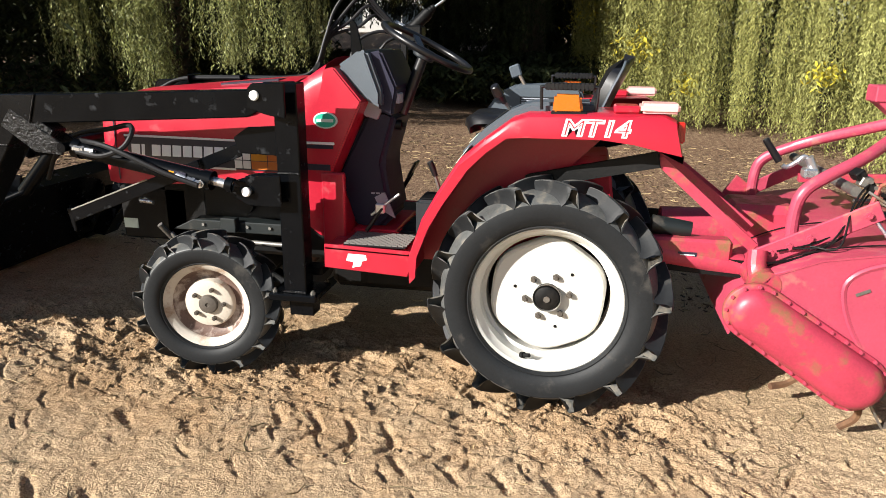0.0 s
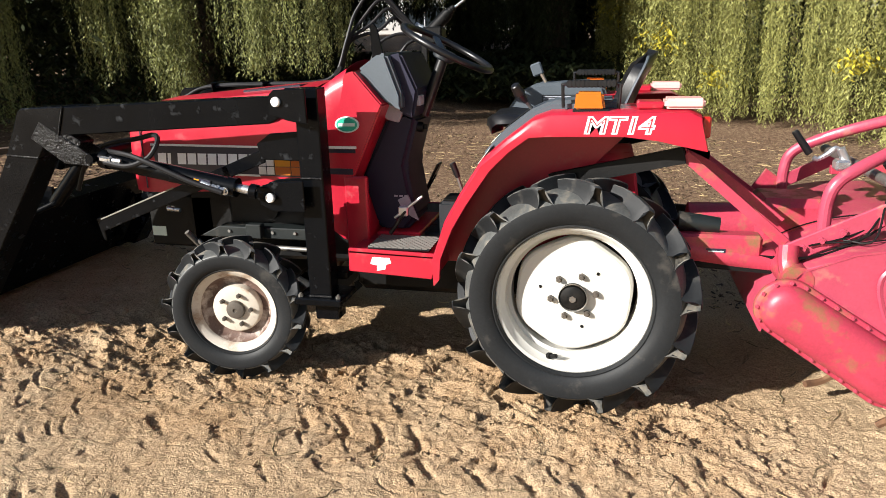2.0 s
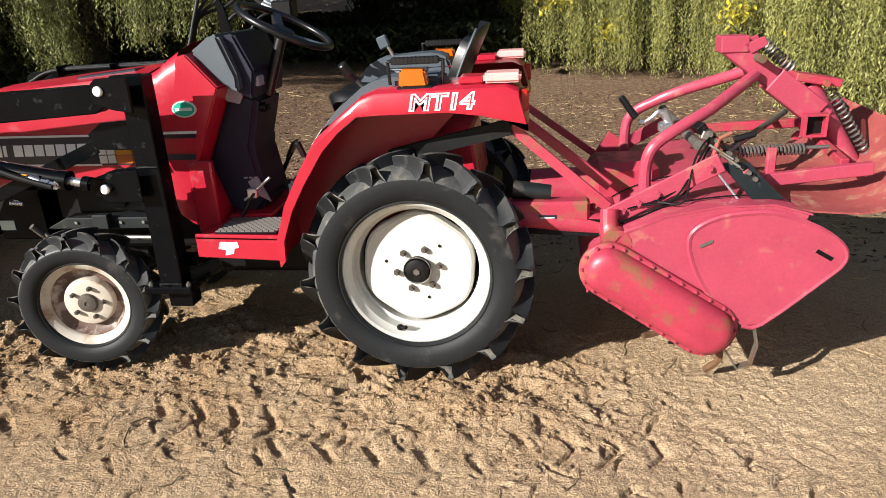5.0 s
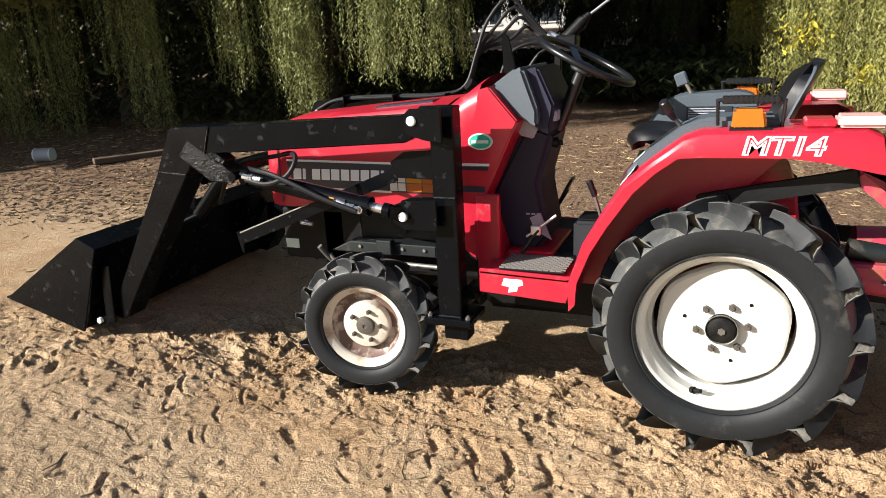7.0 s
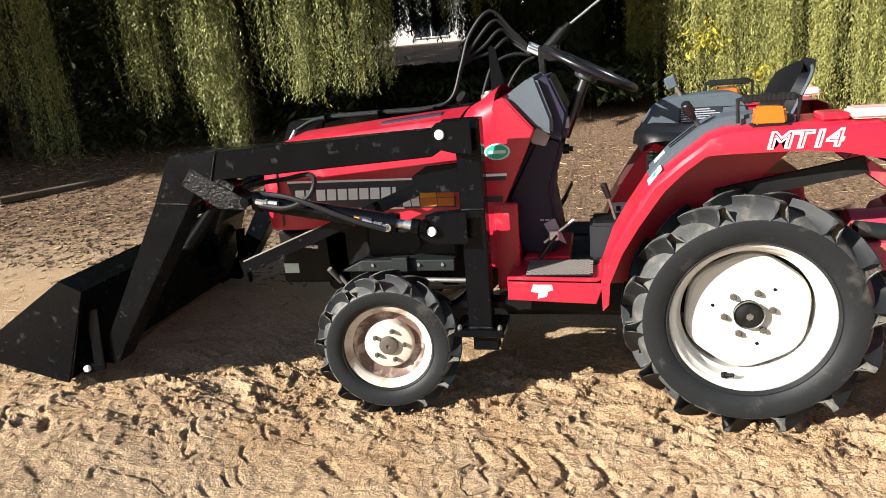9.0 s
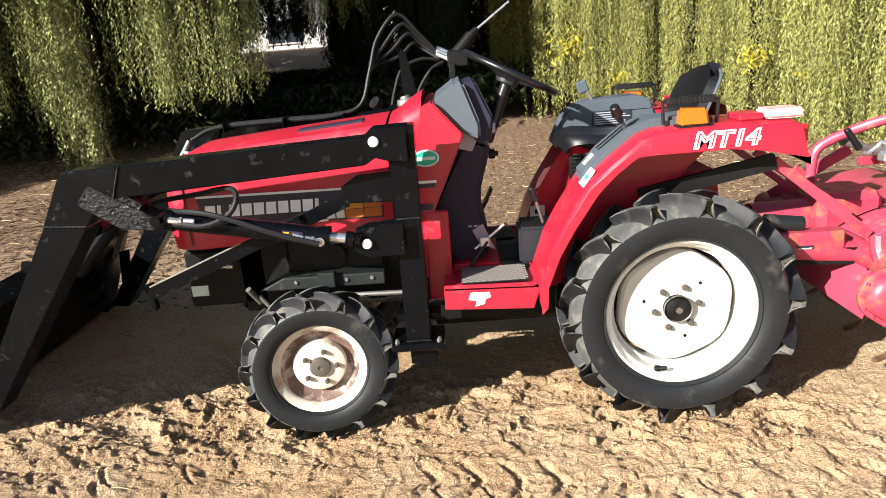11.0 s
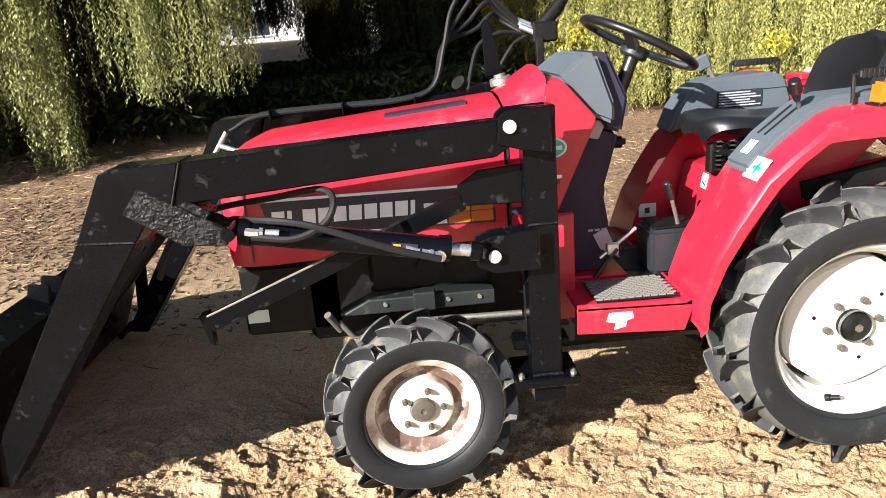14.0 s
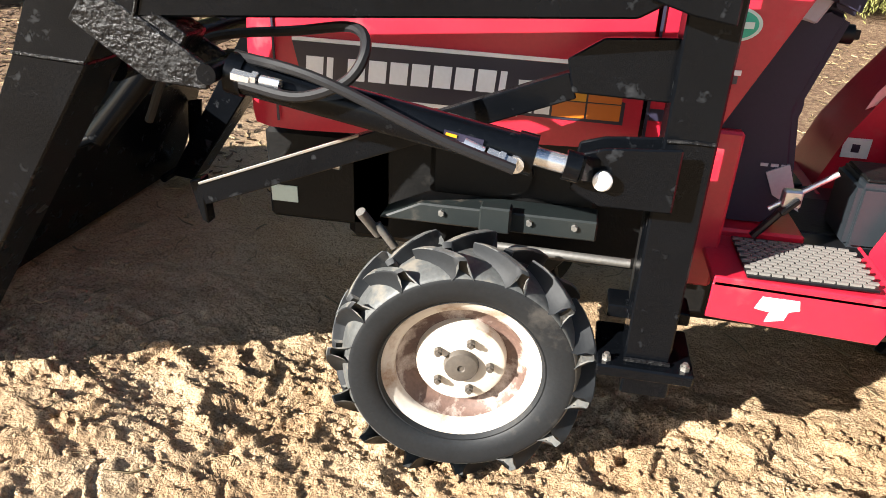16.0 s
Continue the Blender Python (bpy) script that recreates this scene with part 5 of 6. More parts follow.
part("print_line", box(0.462, 0.513, 0.0560, 0.0580, 0.640, 0.644, 0), PALE, tag_plate)
part("shaft_stub", rod((0.36, 0.12, 0.735), (0.50, 0.12, 0.72), 0.035, 0.03), GREENGREY, tiller)
part("drop_pipe", tube([(0.70, -0.03, 0.70), (0.70, -0.05, 0.64), (0.715, -0.10, 0.57), (0.73, -0.12, 0.54)], 0.032, 12, 5), RED_WORN, tiller)
bar = part("support_bar", beam((0.685, -0.01, 0.655), (1.065, -0.01, 0.855), 0.014, 0.068, 0.003, (-0.5, 0, 0.8)), RED_FADED, tiller, "red flat bar with bolts")
me_b2 = bolt_mesh("bar_bolt", 0.013, 0.010, RED_FADED)
for t in (0.16, 0.30, 0.46, 0.9):
    piece("bar_bolt", me_b2, bar, (0.685 + 0.38 * t, -0.017, 0.655 + 0.20 * t))
part("support_bar", beam((0.70, 0.85, 0.655), (1.065, 0.85, 0.855), 0.012, 0.055, 0.003, (-0.5, 0, 0.8)), RED_FADED, tiller)
for y in (0.10, 0.74):
    part("frame_hoop", tube([(0.835, y, 0.70), (0.835, y, 0.82), (0.858, y, 0.888), (0.93, y + 0.02 * (1 if y < YC else -1), 0.938), (1.06, y + 0.08 * (1 if y < YC else -1), 1.0), (1.25, YC + (-0.06 if y < YC else 0.06), 1.09)], 0.022, 12, 5), RED_FADED, tiller, "bent red frame pipe")
part("mast_beam", beam((1.155, 0.42, 1.202), (1.525, 0.42, 0.912), 0.085, 0.075, 0.004), RED_FADED, tiller, "faded red square mast beam")
part("mast_head", box(1.125, 1.225, 0.37, 0.47, 1.17, 1.23, 0.004), RED_FADED, tiller)
part("mast_pin", rod((1.255, 0.30, 1.15), (1.255, 0.54, 1.15), 0.014), DULLSTEEL, tiller)


def on_beam(t, dz=0.0):
    return Vector((1.155 + 0.37 * t, 0.42, 1.202 - 0.29 * t + dz))


part("mast_sleeve", beam(on_beam(0.46), on_beam(0.92), 0.105, 0.095, 0.004), RED_FADED, tiller, "thicker square sleeve round the mast beam")
for y in (0.37, 0.46):
    part("mast_lug", prism([(1.205, 1.20), (1.275, 1.225), (1.29, 1.195), (1.235, 1.165)], y, y + 0.01, 0.002), RED_FADED, tiller)
socket = part("mast_socket", join(box(1.435, 1.445, 0.33, 0.37, 0.862, 0.935, 0.001), box(1.508, 1.518, 0.33, 0.37, 0.862, 0.935, 0.001), box(1.435, 1.518, 0.33, 0.37, 0.855, 0.864, 0.001), box(1.435, 1.518, 0.33, 0.37, 0.933, 0.942, 0.001)), RED_WORN, tiller, "open square socket")
part("socket_hollow", box(1.445, 1.508, 0.362, 0.372, 0.864, 0.933, 0), SOOT, socket)
leg = part("depth_leg", rod((1.462, 0.42, 1.04), (1.65, 0.42, 0.735), 0.036, 0.036, 20, 0.004), RED_FADED, tiller, "round red leg pipe standing on the board")
part("leg_clamp", join(beam((1.40, 0.42, 1.075), (1.56, 0.42, 1.045), 0.11, 0.03, 0.003), rod((1.50, 0.34, 1.05), (1.50, 0.50, 1.05), 0.012)), RED_WORN, leg)
crank = part("crank_handle", join(tube([(0.842, 0.36, 0.93), (0.86, 0.36, 0.925), (0.89, 0.36, 0.945), (0.915, 0.36, 0.966), (0.94, 0.36, 0.945)], 0.009, 8, 5), box(0.915, 0.968, 0.33, 0.39, 0.885, 0.925, 0.008), rod((0.93, 0.36, 0.965), (0.962, 0.36, 0.90), 0.016)), STEEL, tiller, "bright steel crank")
part("crank_grip", rod((0.768, 0.36, 1.028), (0.828, 0.36, 0.945), 0.013, 0.015, 12, 0.003), VINYL, crank, "black crank grip")
part("frame_bar", beam((0.98, 0.62, 0.84), (1.52, 0.62, 0.857), 0.03, 0.035, 0.003), RED_WORN, tiller)
part("frame_bar", beam((1.20, 0.12, 0.748), (1.60, 0.12, 0.79), 0.03, 0.045, 0.003), RED_FADED, tiller)
part("frame_bar", box(1.255, 1.285, 0.13, 0.155, 0.765, 0.865, 0.003), RED_FADED, tiller)
part("frame_bar", beam((1.52, 0.15, 0.80), (1.52, 0.64, 0.86), 0.03, 0.03, 0.003), RED_WORN, tiller)
part("lever_grip", rod((1.155, 0.2, 0.884), (1.228, 0.2, 0.904), 0.013, 0.012, 12, 0.004), VINYL, tiller, "black lever grip")
# greasy clutch linkage on the cover: small blocks, bolts, levers and cables along one slanting line
link_rng = random.Random(5)
for k in range(9):
    t = k / 8
    p = Vector((1.005 + 0.165 * t, 0.075 - 0.06 * t, 0.955 - 0.165 * t))
    w, h = link_rng.uniform(0.011, 0.019), link_rng.uniform(0.010, 0.020)
    part("link_block", box(-w, w, -0.022, 0.022, -h, h, 0.004, pose(*p, 0, link_rng.uniform(20, 60), link_rng.uniform(-20, 20))), (SOOT, DULLSTEEL, SOOT, RED_WORN)[k % 4], tiller)
    part("link_bolt", rod(p + Vector((0.008, -0.022, 0.004)), p + Vector((0.008, -0.036, 0.004)), 0.009, 0.008, 6), DULLSTEEL if k % 3 else SOOT, tiller)
for k in range(4):
    x = 1.03 + 0.035 * k
    part("link_rod", rod((x, 0.03, 0.905 - 0.03 * k), (x + 0.075, 0.0, 0.86 - 0.035 * k), 0.005, seg=8), DULLSTEEL, tiller)
for k in range(3):
    part("cable", tube([(0.76 + 0.05 * k, -0.03, 0.70 + 0.012 * k), (0.88 + 0.03 * k, -0.02 - 0.02 * k, 0.735), (0.98, 0.0, 0.80 + 0.03 * k), (1.03, 0.04, 0.885 + 0.02 * k), (1.09, 0.10, 0.90)], 0.0035, 6, 6), SOOT, tiller)
part("lever_fork", join(rod((1.045, 0.03, 0.86), (1.06, 0.03, 0.925), 0.008, seg=8), rod((1.06, 0.03, 0.925), (1.10, 0.03, 0.945), 0.007, seg=8)), RED_WORN, tiller)
for y in (-0.005, 0.012):
    part("latch_rod", rod((1.045, y, 0.83), (1.135, y - 0.03, 0.715), 0.0045), STEEL, tiller)
SEAM = ((0.672, 0.573), (0.742, 0.648), (0.88, 0.708), (1.05, 0.738), (1.20, 0.744))
for y in (-0.03, 0.30):
    part("cover_seam", tube([(x, y, z) for x, z in SEAM], 0.003, 5, 5), SOOT, tiller)
part("cable", tube([(0.70, -0.06, 0.66), (0.80, -0.03, 0.67), (0.90, -0.02, 0.715), (1.0, 0.0, 0.79), (1.06, 0.05, 0.86)], 0.0045, 6, 6), SOOT, tiller)


def spring(p0, p1, r, turns, wire):
    p0, p1 = Vector(p0), Vector(p1)
    d = (p1 - p0)
    u = d.orthogonal().normalized()
    v = d.normalized().cross(u)
    n = turns * 10
    return tube([p0 + d * (k / n) + (u * math.cos(2 * math.pi * k / 10) + v * math.sin(2 * math.pi * k / 10)) * r for k in range(n + 1)], wire, 5, 1, False)


part("spring", spring((1.54, 0.42, 1.02), (1.70, 0.42, 0.775), 0.017, 14, 0.004), DULLSTEEL, tiller, "dark coil spring")
part("spring", spring((1.30, 0.46, 1.19), (1.42, 0.48, 1.09), 0.02, 8, 0.005), DULLSTEEL, tiller)
part("spring", spring((1.17, 0.20, 0.84), (1.40, 0.20, 0.845), 0.018, 18, 0.004), DULLSTEEL, tiller)
part("spring_rod", rod((1.05, 0.20, 0.84), (1.48, 0.20, 0.85), 0.007), DULLSTEEL, tiller)
part("cross_rod", join(rod((1.0, 0.05, 0.90), (1.0, 0.80, 0.90), 0.018), rod((1.10, 0.1, 0.86), (1.5, 0.75, 0.88), 0.012)), DULLSTEEL, tiller, "greasy linkage")
part("latch_plate", thick(sheet([[(1.07, 0.02, 0.845), (1.16, 0.02, 0.845)], [(1.115, -0.01, 0.79), (1.21, -0.01, 0.79)], [(1.165, -0.05, 0.735), (1.265, -0.05, 0.735)]]), 0.006), GREENGREY, tiller, "dark green-grey latch plate")
part("link_arm", beam((0.36, 0.07, 0.98), (0.70, 0.03, 0.69), 0.012, 0.03), RED_WORN, tiller)
part("link_arm", beam((0.38, 0.28, 0.98), (0.72, 0.20, 0.72), 0.012, 0.03), RED_WORN, tiller)
part("link_arm", beam((0.38, 0.62, 0.98), (0.72, 0.66, 0.72), 0.012, 0.03), RED_WORN, tiller)
for y in (0.07, 0.77):
    part("lift_arm", join(beam((-0.10, y + 0.1, 0.86), (0.36, y, 0.98), 0.03, 0.05), beam((-0.05, y + 0.05, 0.62), (0.68, y, 0.60), 0.02, 0.06)), SOOT, tractor, "black three-point hitch arm")
# levelling board with hinged end wings
board = []
for x, z in ((1.25, 0.715), (1.36, 0.695), (1.50, 0.685), (1.60, 0.70), (1.70, 0.765), (1.755, 0.84), (1.78, 0.905)):
    board.append([(x + 0.01 * math.sin(y * 9), y, z) for y in (-0.08, 0.1, 0.3, 0.5, 0.7, 0.92)])
part("levelling_board", thick(sheet(board), 0.006), RED_DUSTY, tiller, "curved red levelling board, scratched", smooth=50)
for near in (True, False):
    s = (lambda y: y) if near else (lambda y: 2 * YC - y)
    edge_line = curve_points([Vector((x, out, z)) for x, out, z in ((1.60, -0.12, 0.69), (1.60, -0.20, 0.672), (1.635, -0.29, 0.664), (1.71, -0.34, 0.70), (1.775, -0.32, 0.77), (1.805, -0.25, 0.83), (1.795, -0.15, 0.875))], 4)
    wing = [[(e.x, s(-0.075), e.z + 0.006), (e.x, s(-0.075 + (e.y + 0.075) * 0.5), e.z), (e.x + 0.008, s(e.y), e.z - 0.018)] for e in edge_line]
    part("board_wing", thick(sheet(wing), 0.006), RED_DUSTY, tiller, "hinged rounded board end", smooth=50)
    part("wing_hinge", join(rod((1.69, s(-0.07), 0.775), (1.765, s(-0.07), 0.885), 0.010), rod((1.755, s(-0.11), 0.87), (1.775, s(-0.03), 0.90), 0.012), rod((1.735, s(-0.12), 0.845), (1.75, s(-0.04), 0.865), 0.010)), RED_WORN, tiller)
    for dx in (0.0, 0.055):
        part("wing_clip", join(rod((1.632 + dx, s(-0.155), 0.715 + dx), (1.640 + dx, s(-0.125), 0.742 + dx), 0.012, 0.012, 10), box(1.622 + dx, 1.652 + dx, *sorted((s(-0.150), s(-0.132))), 0.705 + dx, 0.718 + dx, 0.003)), RED_WORN, tiller)

# ---- house far behind ----
HZ = ground_z(-6.4, 24)
house = thing("house", (-6.4, 25.0, HZ), "white plastered house far behind the trees", "house")
part("wall", box(-9.6, -2.2, 24.0, 24.2, HZ, HZ + 2.7, 0.02), PLASTER, house)
part("wall", box(-9.6, -9.4, 24.2, 29, HZ, HZ + 2.7, 0.02), PLASTER, house)
part("wall", box(-2.4, -2.2, 24.2, 29, HZ, HZ + 2.7, 0.02), PLASTER, house)
part("roof", prism([(-9.9, HZ + 2.7), (-5.9, HZ + 3.9), (-1.9, HZ + 2.7)], 23.7, 29.4, 0.02), WOODGREY, house)
for x, w, z0, z1 in ((-3.9, 0.95, 0.25, 1.05), (-7.4, 1.3, 0.25, 1.02), (-9.2, 0.9, 0.25, 1.02)):
    win = part("window", box(x, x + w, 23.97, 24.02, HZ + z0, HZ + z1, 0.01), GLASSDARK, house)
    part("window_frame", join(box(x - 0.05, x + w + 0.05, 23.94, 23.99, HZ + z1, HZ + z1 + 0.05, 0.005), box(x - 0.05, x + w + 0.05, 23.94, 23.99, HZ + z0 - 0.05, HZ + z0, 0.005), box(x + w / 2 - 0.02, x + w / 2 + 0.02, 23.95, 23.98, HZ + z0, HZ + z1, 0.005)), PLASTER, win)

# ---- trees ----


def mesh_from(name, verts, faces_quads, material):
    me = bpy.data.meshes.new(name)
    me.vertices.add(len(verts))
    me.vertices.foreach_set("co", verts.astype(np.float32).ravel())
    me.loops.add(faces_quads.size)
    me.loops.foreach_set("vertex_index", faces_quads.ravel())
    me.polygons.add(len(faces_quads))
    me.polygons.foreach_set("loop_start", np.arange(0, faces_quads.size, faces_quads.shape[1]))
    me.update(calc_edges=True)
    me.materials.append(material)
    return me


def leaves_at(points, size, droop, rngl):
    """One narrow folded leaf (a quad) at each point, hanging down and turned at random."""
    n = len(points)
    a = rngl.random(n) * 2 * np.pi
    out = np.column_stack([np.cos(a), np.sin(a), -droop * (0.4 + rngl.random(n))])
    out /= np.linalg.norm(out, axis=1)[:, None]
    b = a + np.pi / 2 + rngl.normal(0, 0.5, n)
    side = np.column_stack([np.cos(b), np.sin(b), rngl.normal(0, 0.5, n)])
    side -= out * np.sum(side * out, axis=1)[:, None]
    side /= np.linalg.norm(side, axis=1)[:, None]
    L = (size * (0.6 + 0.8 * rngl.random(n)))[:, None]
    W = L * 0.15
    v = np.stack([points, points + out * L * 0.5 + side * W, points + out * L, points + out * L * 0.5 - side * W], axis=1)
    return v.reshape(-1, 3), np.arange(4 * n).reshape(n, 4)


def curtain(tops, lengths, rngl, step=0.0125, sway=0.10):
    """Points along hanging twigs."""
    pts = []
    for (x, y, z), ln in zip(tops, lengths):
        n = max(4, int(ln / step))
        t = np.linspace(0, 1, n)
        ph = rngl.random(2) * 6.28
        am = sway * rngl.random(2)
        px = x + am[0] * np.sin(t * 3 + ph[0]) * t + rngl.normal(0, 0.012, n)
        py = y + am[1] * np.sin(t * 3 + ph[1]) * t + rngl.normal(0, 0.012, n)
        pz = z - t * ln
        pts.append(np.column_stack([px, py, np.maximum(pz, 0.03)]))
    return np.concatenate(pts)


def pepper_tree(at, height, bundles, label, trunk_r=0.16, leaf=LEAF, seed=1, spread=2.5, crown=7000, crown_low=0.55, yellow=(), fine=1.0):
    """A weeping tree: trunk, limbs, a crown of leafy sprays and curtains of hanging twigs. bundles: (x, y, radius, top, bottom, count)."""
    rngl = np.random.default_rng(seed)
    at = (at[0], at[1], ground_z(*at))
    tree = thing("weeping_tree", at, label, "tree", "weeping trees behind the tractor")
    base = Vector(at)
    part("trunk", tube([base + Vector((0, 0, -0.1)), base + Vector((0.05, 0.03, height * 0.25)), base + Vector((-0.08, 0.1, height * 0.5)), base + Vector((0.1, 0.0, height * 0.8))], [trunk_r * (1.25 - 0.06 * k) for k in range(20)], 12, 5), BARK, tree)
    for k in range(7):
        a = 2 * math.pi * k / 7 + 0.4
        e = base + Vector((math.cos(a) * spread, math.sin(a) * spread, height * (0.86 + 0.1 * math.sin(k * 2.1))))
        st = base + Vector((0.0, 0.05, height * (0.4 + 0.06 * (k % 4))))
        mid = (st + e) / 2 + Vector((0, 0, height * 0.14))
        part("limb", tube([st, mid, e], [trunk_r * 0.55 * (1 - 0.06 * j) for j in range(13)], 8, 6), BARK, tree)
    tops, lens, tint = [], [], []
    for bx, by, br, top, bot, cnt in bundles:
        # twigs hang in tufts, so that the curtain has folds and gaps
        tufts = [(bx + br * math.sqrt(rngl.random()) * math.cos(a), by + br * 0.7 * math.sqrt(rngl.random()) * math.sin(a), rngl.random()) for a in rngl.random(max(3, cnt // 13)) * 6.283]
        for _ in range(cnt):
            tx, ty, tr = tufts[rngl.integers(len(tufts))]
            z0 = top + rngl.normal(0, 0.15)
            low = bot + (top - bot) * 0.35 * tr * rngl.random() + rngl.normal(0, 0.06)
            if rngl.random() < 0.4:
                z0 -= rngl.random() * (top - bot) * 0.5
            tops.append((tx + rngl.normal(0, 0.09), ty + rngl.normal(0, 0.09), z0))
            lens.append(max(0.25, z0 - low))
    pts = curtain(tops, lens, rngl, 0.0125 * fine) - np.array(at)
    v, f = leaves_at(pts, 0.034 * fine, 1.5, rngl)
    ob = new("hanging_foliage", mesh_from("hanging_foliage", v, f, leaf))
    ob.parent = tree
    tagged(ob, "curtain of thin drooping feathery leaves", kind="stuff")
    for yx, yy, yz, yr, yn in yellow:
        d = rngl.normal(0, 1, (yn, 3)) * np.array([yr, yr * 0.5, yr * 0.7]) + np.array([yx, yy, yz]) - np.array(at)
        v, f = leaves_at(d, 0.075, 0.8, rngl)
        ob = new("yellow_foliage", mesh_from("yellow_foliage", v, f, LEAF_YELLOW))
        ob.parent = tree
        tagged(ob, "patch of bright yellow leaves", kind="stuff")
    n = crown
    a, rr = rngl.random(n) * 6.283, np.sqrt(rngl.random(n)) * spread * 1.25
    u = rngl.random(n)
    zz = height * (crown_low + (1.02 - crown_low - 0.22 * (rr / (spread * 1.25)) ** 2) * u) + rngl.normal(0, 0.12, n)
    cp = np.column_stack([rr * np.cos(a), rr * np.sin(a), zz])
    v, f = leaves_at(cp, 0.42, 0.6, rngl)
    ob = new("crown", mesh_from("crown", v, f, leaf))
    ob.parent = tree
    return tree


DIM = "weeping pepper tree with drooping feathery twigs, half in shade"
LIT = "sunlit weeping pepper tree with twigs hanging to the soil"
# stand behind the bonnet and the bucket
pepper_tree((-8.2, 5.6), 4.6, [(-8.3, 4.4, 0.5, 2.9, 0.35, 72), (-7.3, 4.7, 0.5, 2.9, 1.2, 56), (-9.6, 4.4, 0.7, 2.9, 0.4, 88)], DIM, 0.20, leaf=LEAF_GREEN, seed=2, spread=2.6, crown=4500, crown_low=0.66)
pepper_tree((-5.2, 6.0), 4.6, [(-6.65, 4.35, 0.22, 2.8, 0.50, 60), (-5.3, 4.6, 0.35, 2.8, 1.05, 88), (-4.75, 4.75, 0.35, 2.8, 0.95, 104), (-4.7, 4.85, 0.26, 2.8, 0.47, 104), (-3.9, 4.9, 0.35, 2.8, 1.05, 80)], DIM, 0.22, leaf=LEAF_GREEN, seed=3, spread=2.5, crown=4500, crown_low=0.66)
pepper_tree((-4.4, 7.6), 4.8, [(-3.4, 4.9, 0.4, 2.8, 1.05, 96), (-3.0, 5.3, 0.3, 2.9, 1.15, 72), (-2.4, 7.2, 0.6, 3.1, 1.8, 56)], DIM, 0.2, leaf=LEAF_GREEN, seed=4, spread=2.5, crown=4500, crown_low=0.66)
pepper_tree((-0.9, 10.5), 5.0, [(-1.1, 9.0, 0.5, 3.2, 1.2, 130), (-1.9, 9.4, 0.55, 3.2, 1.3, 70)], "tall weeping pepper tree, mostly in shade", 0.22, leaf=LEAF_SHADED, seed=5, spread=2.6, crown=12000, crown_low=0.5, fine=1.8)
pepper_tree((-6.6, 13.2), 5.6, [(-6.3, 12.0, 0.6, 4.2, 0.8, 300), (-5.2, 12.0, 0.4, 4.2, 1.65, 170), (-4.5, 12.1, 0.5, 4.2, 1.85, 200), (-3.8, 12.0, 0.4, 4.2, 1.7, 170), (-2.9, 12.2, 0.35, 4.2, 1.0, 300), (-2.2, 12.2, 0.5, 4.2, 1.2, 300), (-1.3, 12.2, 0.5, 4.2, 0.9, 300)], "dark weeping pepper tree in deep shade before the house", 0.24, leaf=LEAF_SHADED, seed=6, spread=2.4, crown=9000, crown_low=0.5, fine=2.4)
# trees added out of view so that their shade falls on the undergrowth
pepper_tree((-11.8, 3.4), 5.4, [(-10.8, 3.2, 1.0, 3.2, 0.4, 160)], "tall weeping pepper tree out of view, added for its shade", 0.24, seed=8, spread=2.9, crown=9000, crown_low=0.36, fine=2.4)
pepper_tree((-14.2, 0.2), 6.8, [(-13.7, 0.5, 1.0, 4.0, 1.2, 60)], "tall weeping pepper tree out of view, added for its shade", 0.24, seed=14, spread=2.4, crown=7000, crown_low=0.42)
# sunlit row behind the tiller
pepper_tree((0.9, 11.4), 4.8, [(0.15, 9.2, 0.28, 3.2, 0.75, 130), (0.7, 9.0, 0.35, 3.2, 0.65, 170)], LIT, 0.2, seed=17, spread=2.0, crown=5000, crown_low=0.62, yellow=[(0.05, 9.0, 1.75, 0.18, 160)])
pepper_tree((1.4, 8.8), 4.6, [(0.75, 6.7, 0.4, 3.0, 0.42, 190), (1.5, 6.5, 0.45, 3.0, 0.40, 230), (2.2, 6.2, 0.45, 3.0, 0.36, 230)], LIT, 0.2, seed=9, spread=2.2, crown=6000, crown_low=0.62, yellow=[(1.3, 6.4, 0.90, 0.10, 160), (0.70, 6.5, 1.32, 0.14, 200)])
pepper_tree((3.9, 6.6), 4.4, [(2.7, 5.4, 0.4, 2.9, 0.25, 230), (3.1, 4.6, 0.4, 2.8, 0.18, 240), (3.5, 4.0, 0.4, 2.8, 0.14, 250), (4.0, 3.6, 0.4, 2.8, 0.10, 250)], LIT, 0.2, seed=10, spread=2.2, crown=6000, crown_low=0.62, yellow=[(2.42, 5.2, 1.10, 0.08, 150), (2.95, 5.1, 0.88, 0.06, 70)])
pepper_tree((6.2, 5.2), 4.4, [(4.6, 3.3, 0.45, 2.8, 0.08, 260), (5.3, 3.1, 0.5, 2.8, 0.08, 260), (6.2, 3.0, 0.6, 2.8, 0.08, 260), (7.4, 3.0, 0.8, 2.8, 0.08, 220)], LIT, 0.2, seed=12, spread=2.2, crown=6000, crown_low=0.62, fine=1.25)


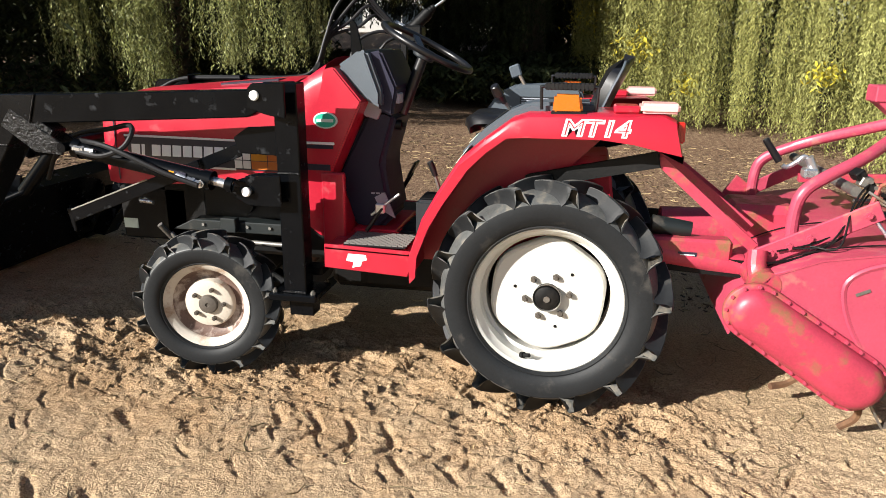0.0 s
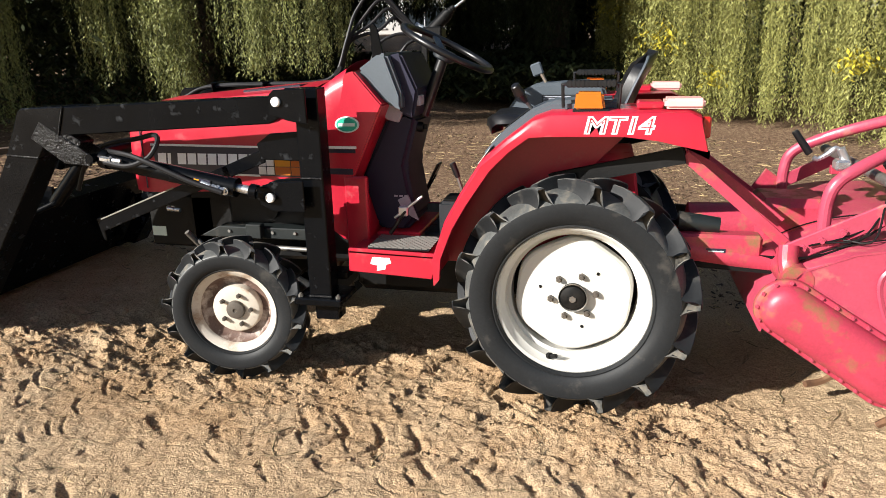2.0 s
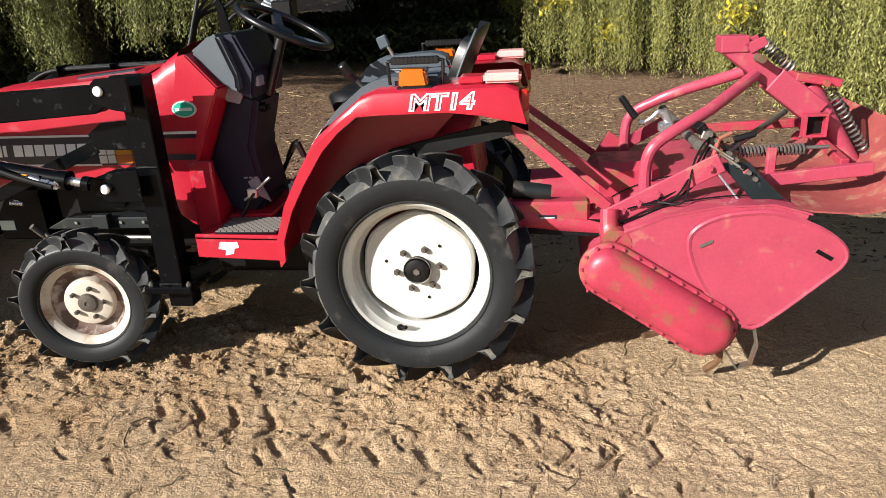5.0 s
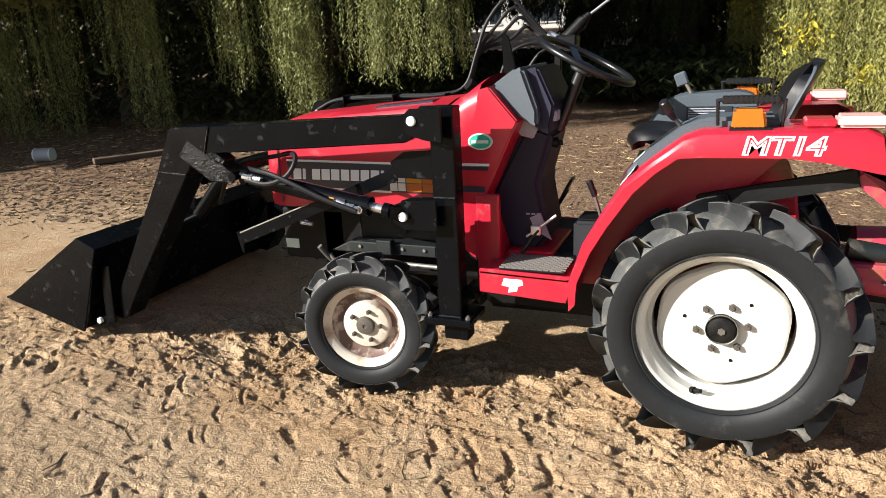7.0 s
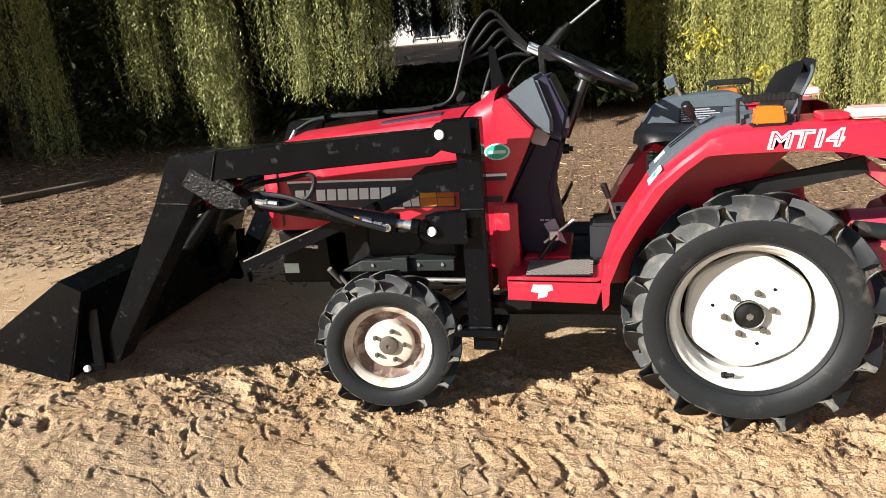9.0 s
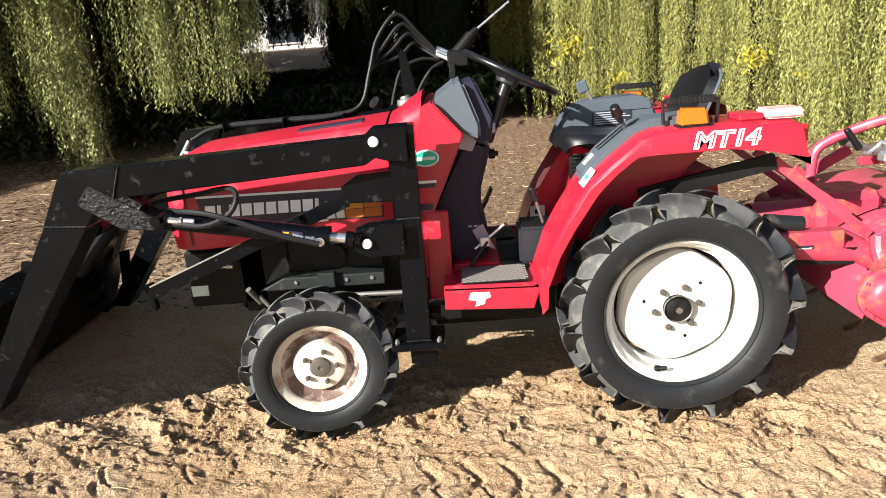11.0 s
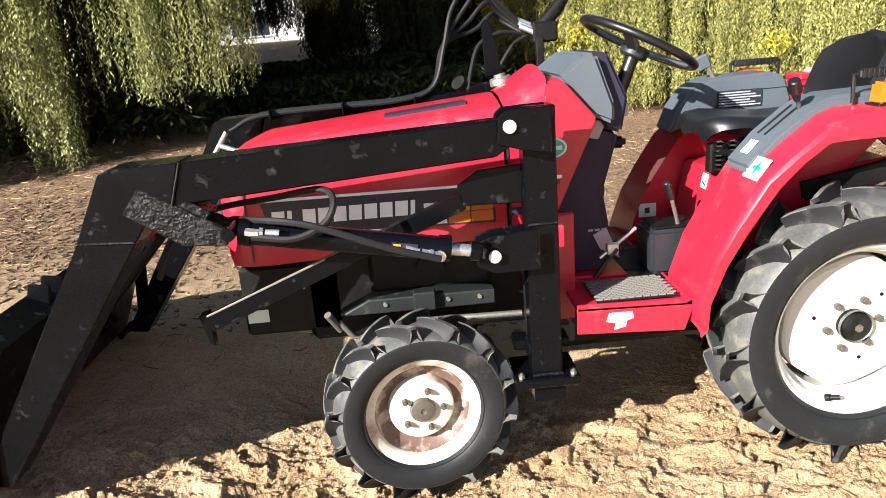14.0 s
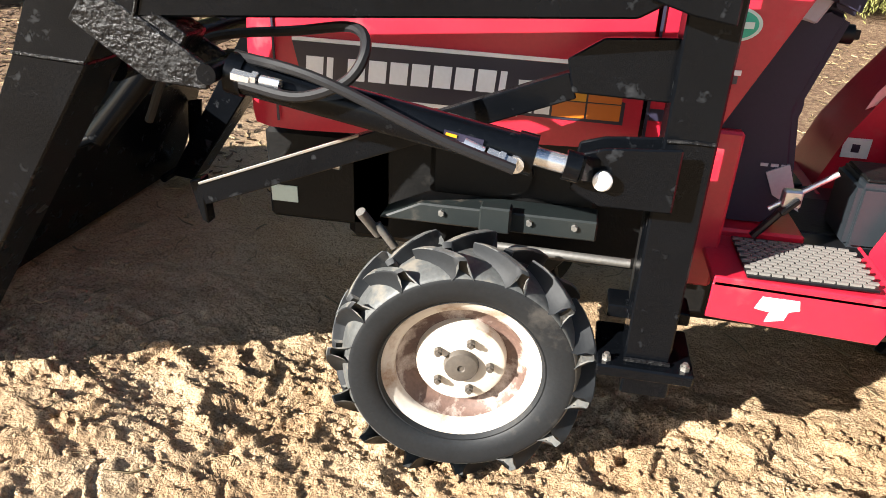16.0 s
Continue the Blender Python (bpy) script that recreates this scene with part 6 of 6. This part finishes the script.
# dense undergrowth closing the view; its dark leaf colour stands in for shade
def thicket(x0, x1, y, h, n, seed, material, label, gap=None, depth=0.6, leaf=0.34):
    rngl = np.random.default_rng(seed)
    px = x0 + (x1 - x0) * rngl.random(n)
    pz = h * rngl.random(n) ** 0.85
    py = y + rngl.normal(0, depth, n)
    if gap:
        keep = ~((px > gap[0]) & (px < gap[1]) & (pz > gap[2]) & (pz < gap[3]))
        px, py, pz = px[keep], py[keep], pz[keep]
    v, f = leaves_at(np.column_stack([px, py, pz + ground_z((x0 + x1) / 2, y)]), leaf, 0.7, rngl)
    ob = new("thicket", mesh_from("thicket", v, f, material))
    return tagged(ob, label, "bushes", kind="stuff")


SHADE = "dense undergrowth behind the trees, leaves coloured for deep shade"
thicket(-18, -5.2, 5.9, 3.4, 80000, 21, LEAF_SHADED, SHADE, leaf=0.12)
thicket(-6.0, -3.55, 6.6, 3.4, 30000, 24, LEAF_SHADED, SHADE, leaf=0.12)
thicket(-1.7, 1.6, 12.0, 5.0, 15000, 22, LEAF_SHADED, SHADE)
# next two rows: added behind the others to shade the soil before the house
thicket(-16, -5.2, 10.0, 5.0, 15000, 27, LEAF_SHADED, SHADE)
thicket(-18, -6.8, 16.5, 5.0, 15000, 28, LEAF_SHADED, SHADE)
thicket(-5.6, 0.2, 7.9, 0.42, 16000, 29, LEAF_SHADED, SHADE, None, 0.35, 0.14)
thicket(-6.0, 0.6, 9.8, 0.55, 12000, 30, LEAF_SHADED, SHADE, None, 0.5, 0.2)
thicket(-14, 0, 31.0, 6.0, 12000, 25, LEAF_SHADED, SHADE)
thicket(0.6, 16, 9.6, 4.5, 26000, 23, LEAF_SHADED, "dense undergrowth behind the sunlit trees, leaves coloured for shade")


# ---- litter on the soil ----
def litter(name, n, region, length, radius, material, label, seed):
    """Short bent stalks scattered over the soil, each a thin three-sided stick."""
    r = np.random.default_rng(seed)
    x, y = region[0] + (region[1] - region[0]) * r.random(n), region[2] + (region[3] - region[2]) * r.random(n)
    a, ln, w = r.random(n) * 6.283, length * (0.4 + r.random(n)), radius * (0.6 + 0.8 * r.random(n))
    ends = []
    for t in (-0.5, 0.0, 0.5):
        px, py = x + np.cos(a + 0.5 * t) * ln * t, y + np.sin(a + 0.5 * t) * ln * t
        ends.append(np.column_stack([px, py, ground_height(px, py) + radius * 0.8 + 0.012 * r.random(n) * abs(t)]))
    v = []
    for c in ends:
        for k in range(3):
            b = 2.094 * k
            v.append(c + np.column_stack([-np.sin(a) * np.cos(b) * w, np.cos(a) * np.cos(b) * w, np.sin(b) * w]))
    verts = np.stack(v, axis=1).reshape(-1, 3)
    quads = np.array([(3 * s + k, 3 * s + (k + 1) % 3, 3 * s + 3 + (k + 1) % 3, 3 * s + 3 + k) for s in (0, 1) for k in range(3)])
    faces = (quads[None] + 9 * np.arange(n)[:, None, None]).reshape(-1, 4)
    ob = new(name, mesh_from(name, verts, faces, material))
    return tagged(ob, label, "litter", kind="stuff")


litter("dry_leaf_litter", 9000, (-9.5, 3.0, 1.1, 5.6), 0.03, 0.004, DRYLEAF, "dark dry leaves lying over the soil", 34)
litter("dry_leaf_litter", 3500, (-6.8, -2.6, 1.3, 3.8), 0.04, 0.005, DRYLEAF, "dark dry leaves and stalks lying thickly on the soil", 35)
litter("twig_litter", 420, (-4.0, 3.2, -1.6, 2.2), 0.09, 0.0022, TWIG, "thin dark twigs scattered on the sand", 31)
litter("straw_litter", 5000, (-9.0, 6.0, 0.9, 5.5), 0.07, 0.0028, STRAW, "dry straw and leaf stalks scattered over the soil", 32)
litter("straw_litter", 500, (-4.0, 3.2, -1.6, 1.0), 0.05, 0.0015, STRAW, "bits of dry straw on the sand", 33)

# broken clods of sand along the trodden strip
def clod_field(n, seed):
    r = np.random.default_rng(seed)
    x, y = r.uniform(-3.6, 1.6, n * 6), r.normal(-0.02, 0.42, n * 6)
    keep = (r.random(n * 6) < churn(x, y) * 0.9 + 0.02) & (y > -1.5)
    x, y = x[keep][:n], y[keep][:n]
    bm = bmesh.new()
    bmesh.ops.create_icosphere(bm, subdivisions=1, radius=1)
    base = np.array([v.co[:] for v in bm.verts])
    tris = np.array([[v.index for v in f.verts] for f in bm.faces])
    bm.free()
    m = len(x)
    size = 0.003 + 0.008 * r.random(m) ** 2
    shape = base[None] * (0.55 + 0.75 * r.random((m, 12, 1))) * (size[:, None] * np.array([1.35, 1.0, 0.55]))[:, None, :]
    a = r.random(m) * 6.283
    c, s = np.cos(a)[:, None], np.sin(a)[:, None]
    px, py = shape[..., 0] * c - shape[..., 1] * s, shape[..., 0] * s + shape[..., 1] * c
    verts = np.stack([px + x[:, None], py + y[:, None], shape[..., 2] + (ground_height(x, y) + size * 0.2)[:, None]], axis=-1).reshape(-1, 3)
    faces = (tris[None] + 12 * np.arange(m)[:, None, None]).reshape(-1, 3)
    ob = new("sand_clods", mesh_from("sand_clods", verts, faces, SOIL))
    return tagged(ob, "loose crumbs and clods of dry sand", "clods", kind="stuff")


clod_field(2200, 51)

# old timber and a can under the trees
plank = thing("timber_plank", (-6.0, 3.5, ground_z(-6.0, 3.5)), "weathered dark timber plank lying on the soil", "plank")
part("board", box(-0.55, 0.55, -0.06, 0.06, 0.0, 0.06, 0.006, pose(-6.0, 3.5, ground_z(-6.0, 3.5), 0, 0, 58)), WOODGREY, plank)
can = thing("paint_can", (-7.25, 3.2, ground_z(-7.25, 3.2)), "dented pale metal can lying on the soil", "can")
cz = ground_z(-7.25, 3.2) + 0.07
can_body = part("can_body", rod((-7.33, 3.18, cz), (-7.15, 3.24, cz), 0.075, 0.075, 20, 0.004), LIGHTGREY, can)
part("can_rim", rod((-7.155, 3.238, cz), (-7.145, 3.242, cz), 0.08, 0.08, 20), WHITEPAINT, can_body)
part("can_end", rod((-7.338, 3.177, cz), (-7.328, 3.181, cz), 0.079, 0.079, 20), WHITEPAINT, can_body)
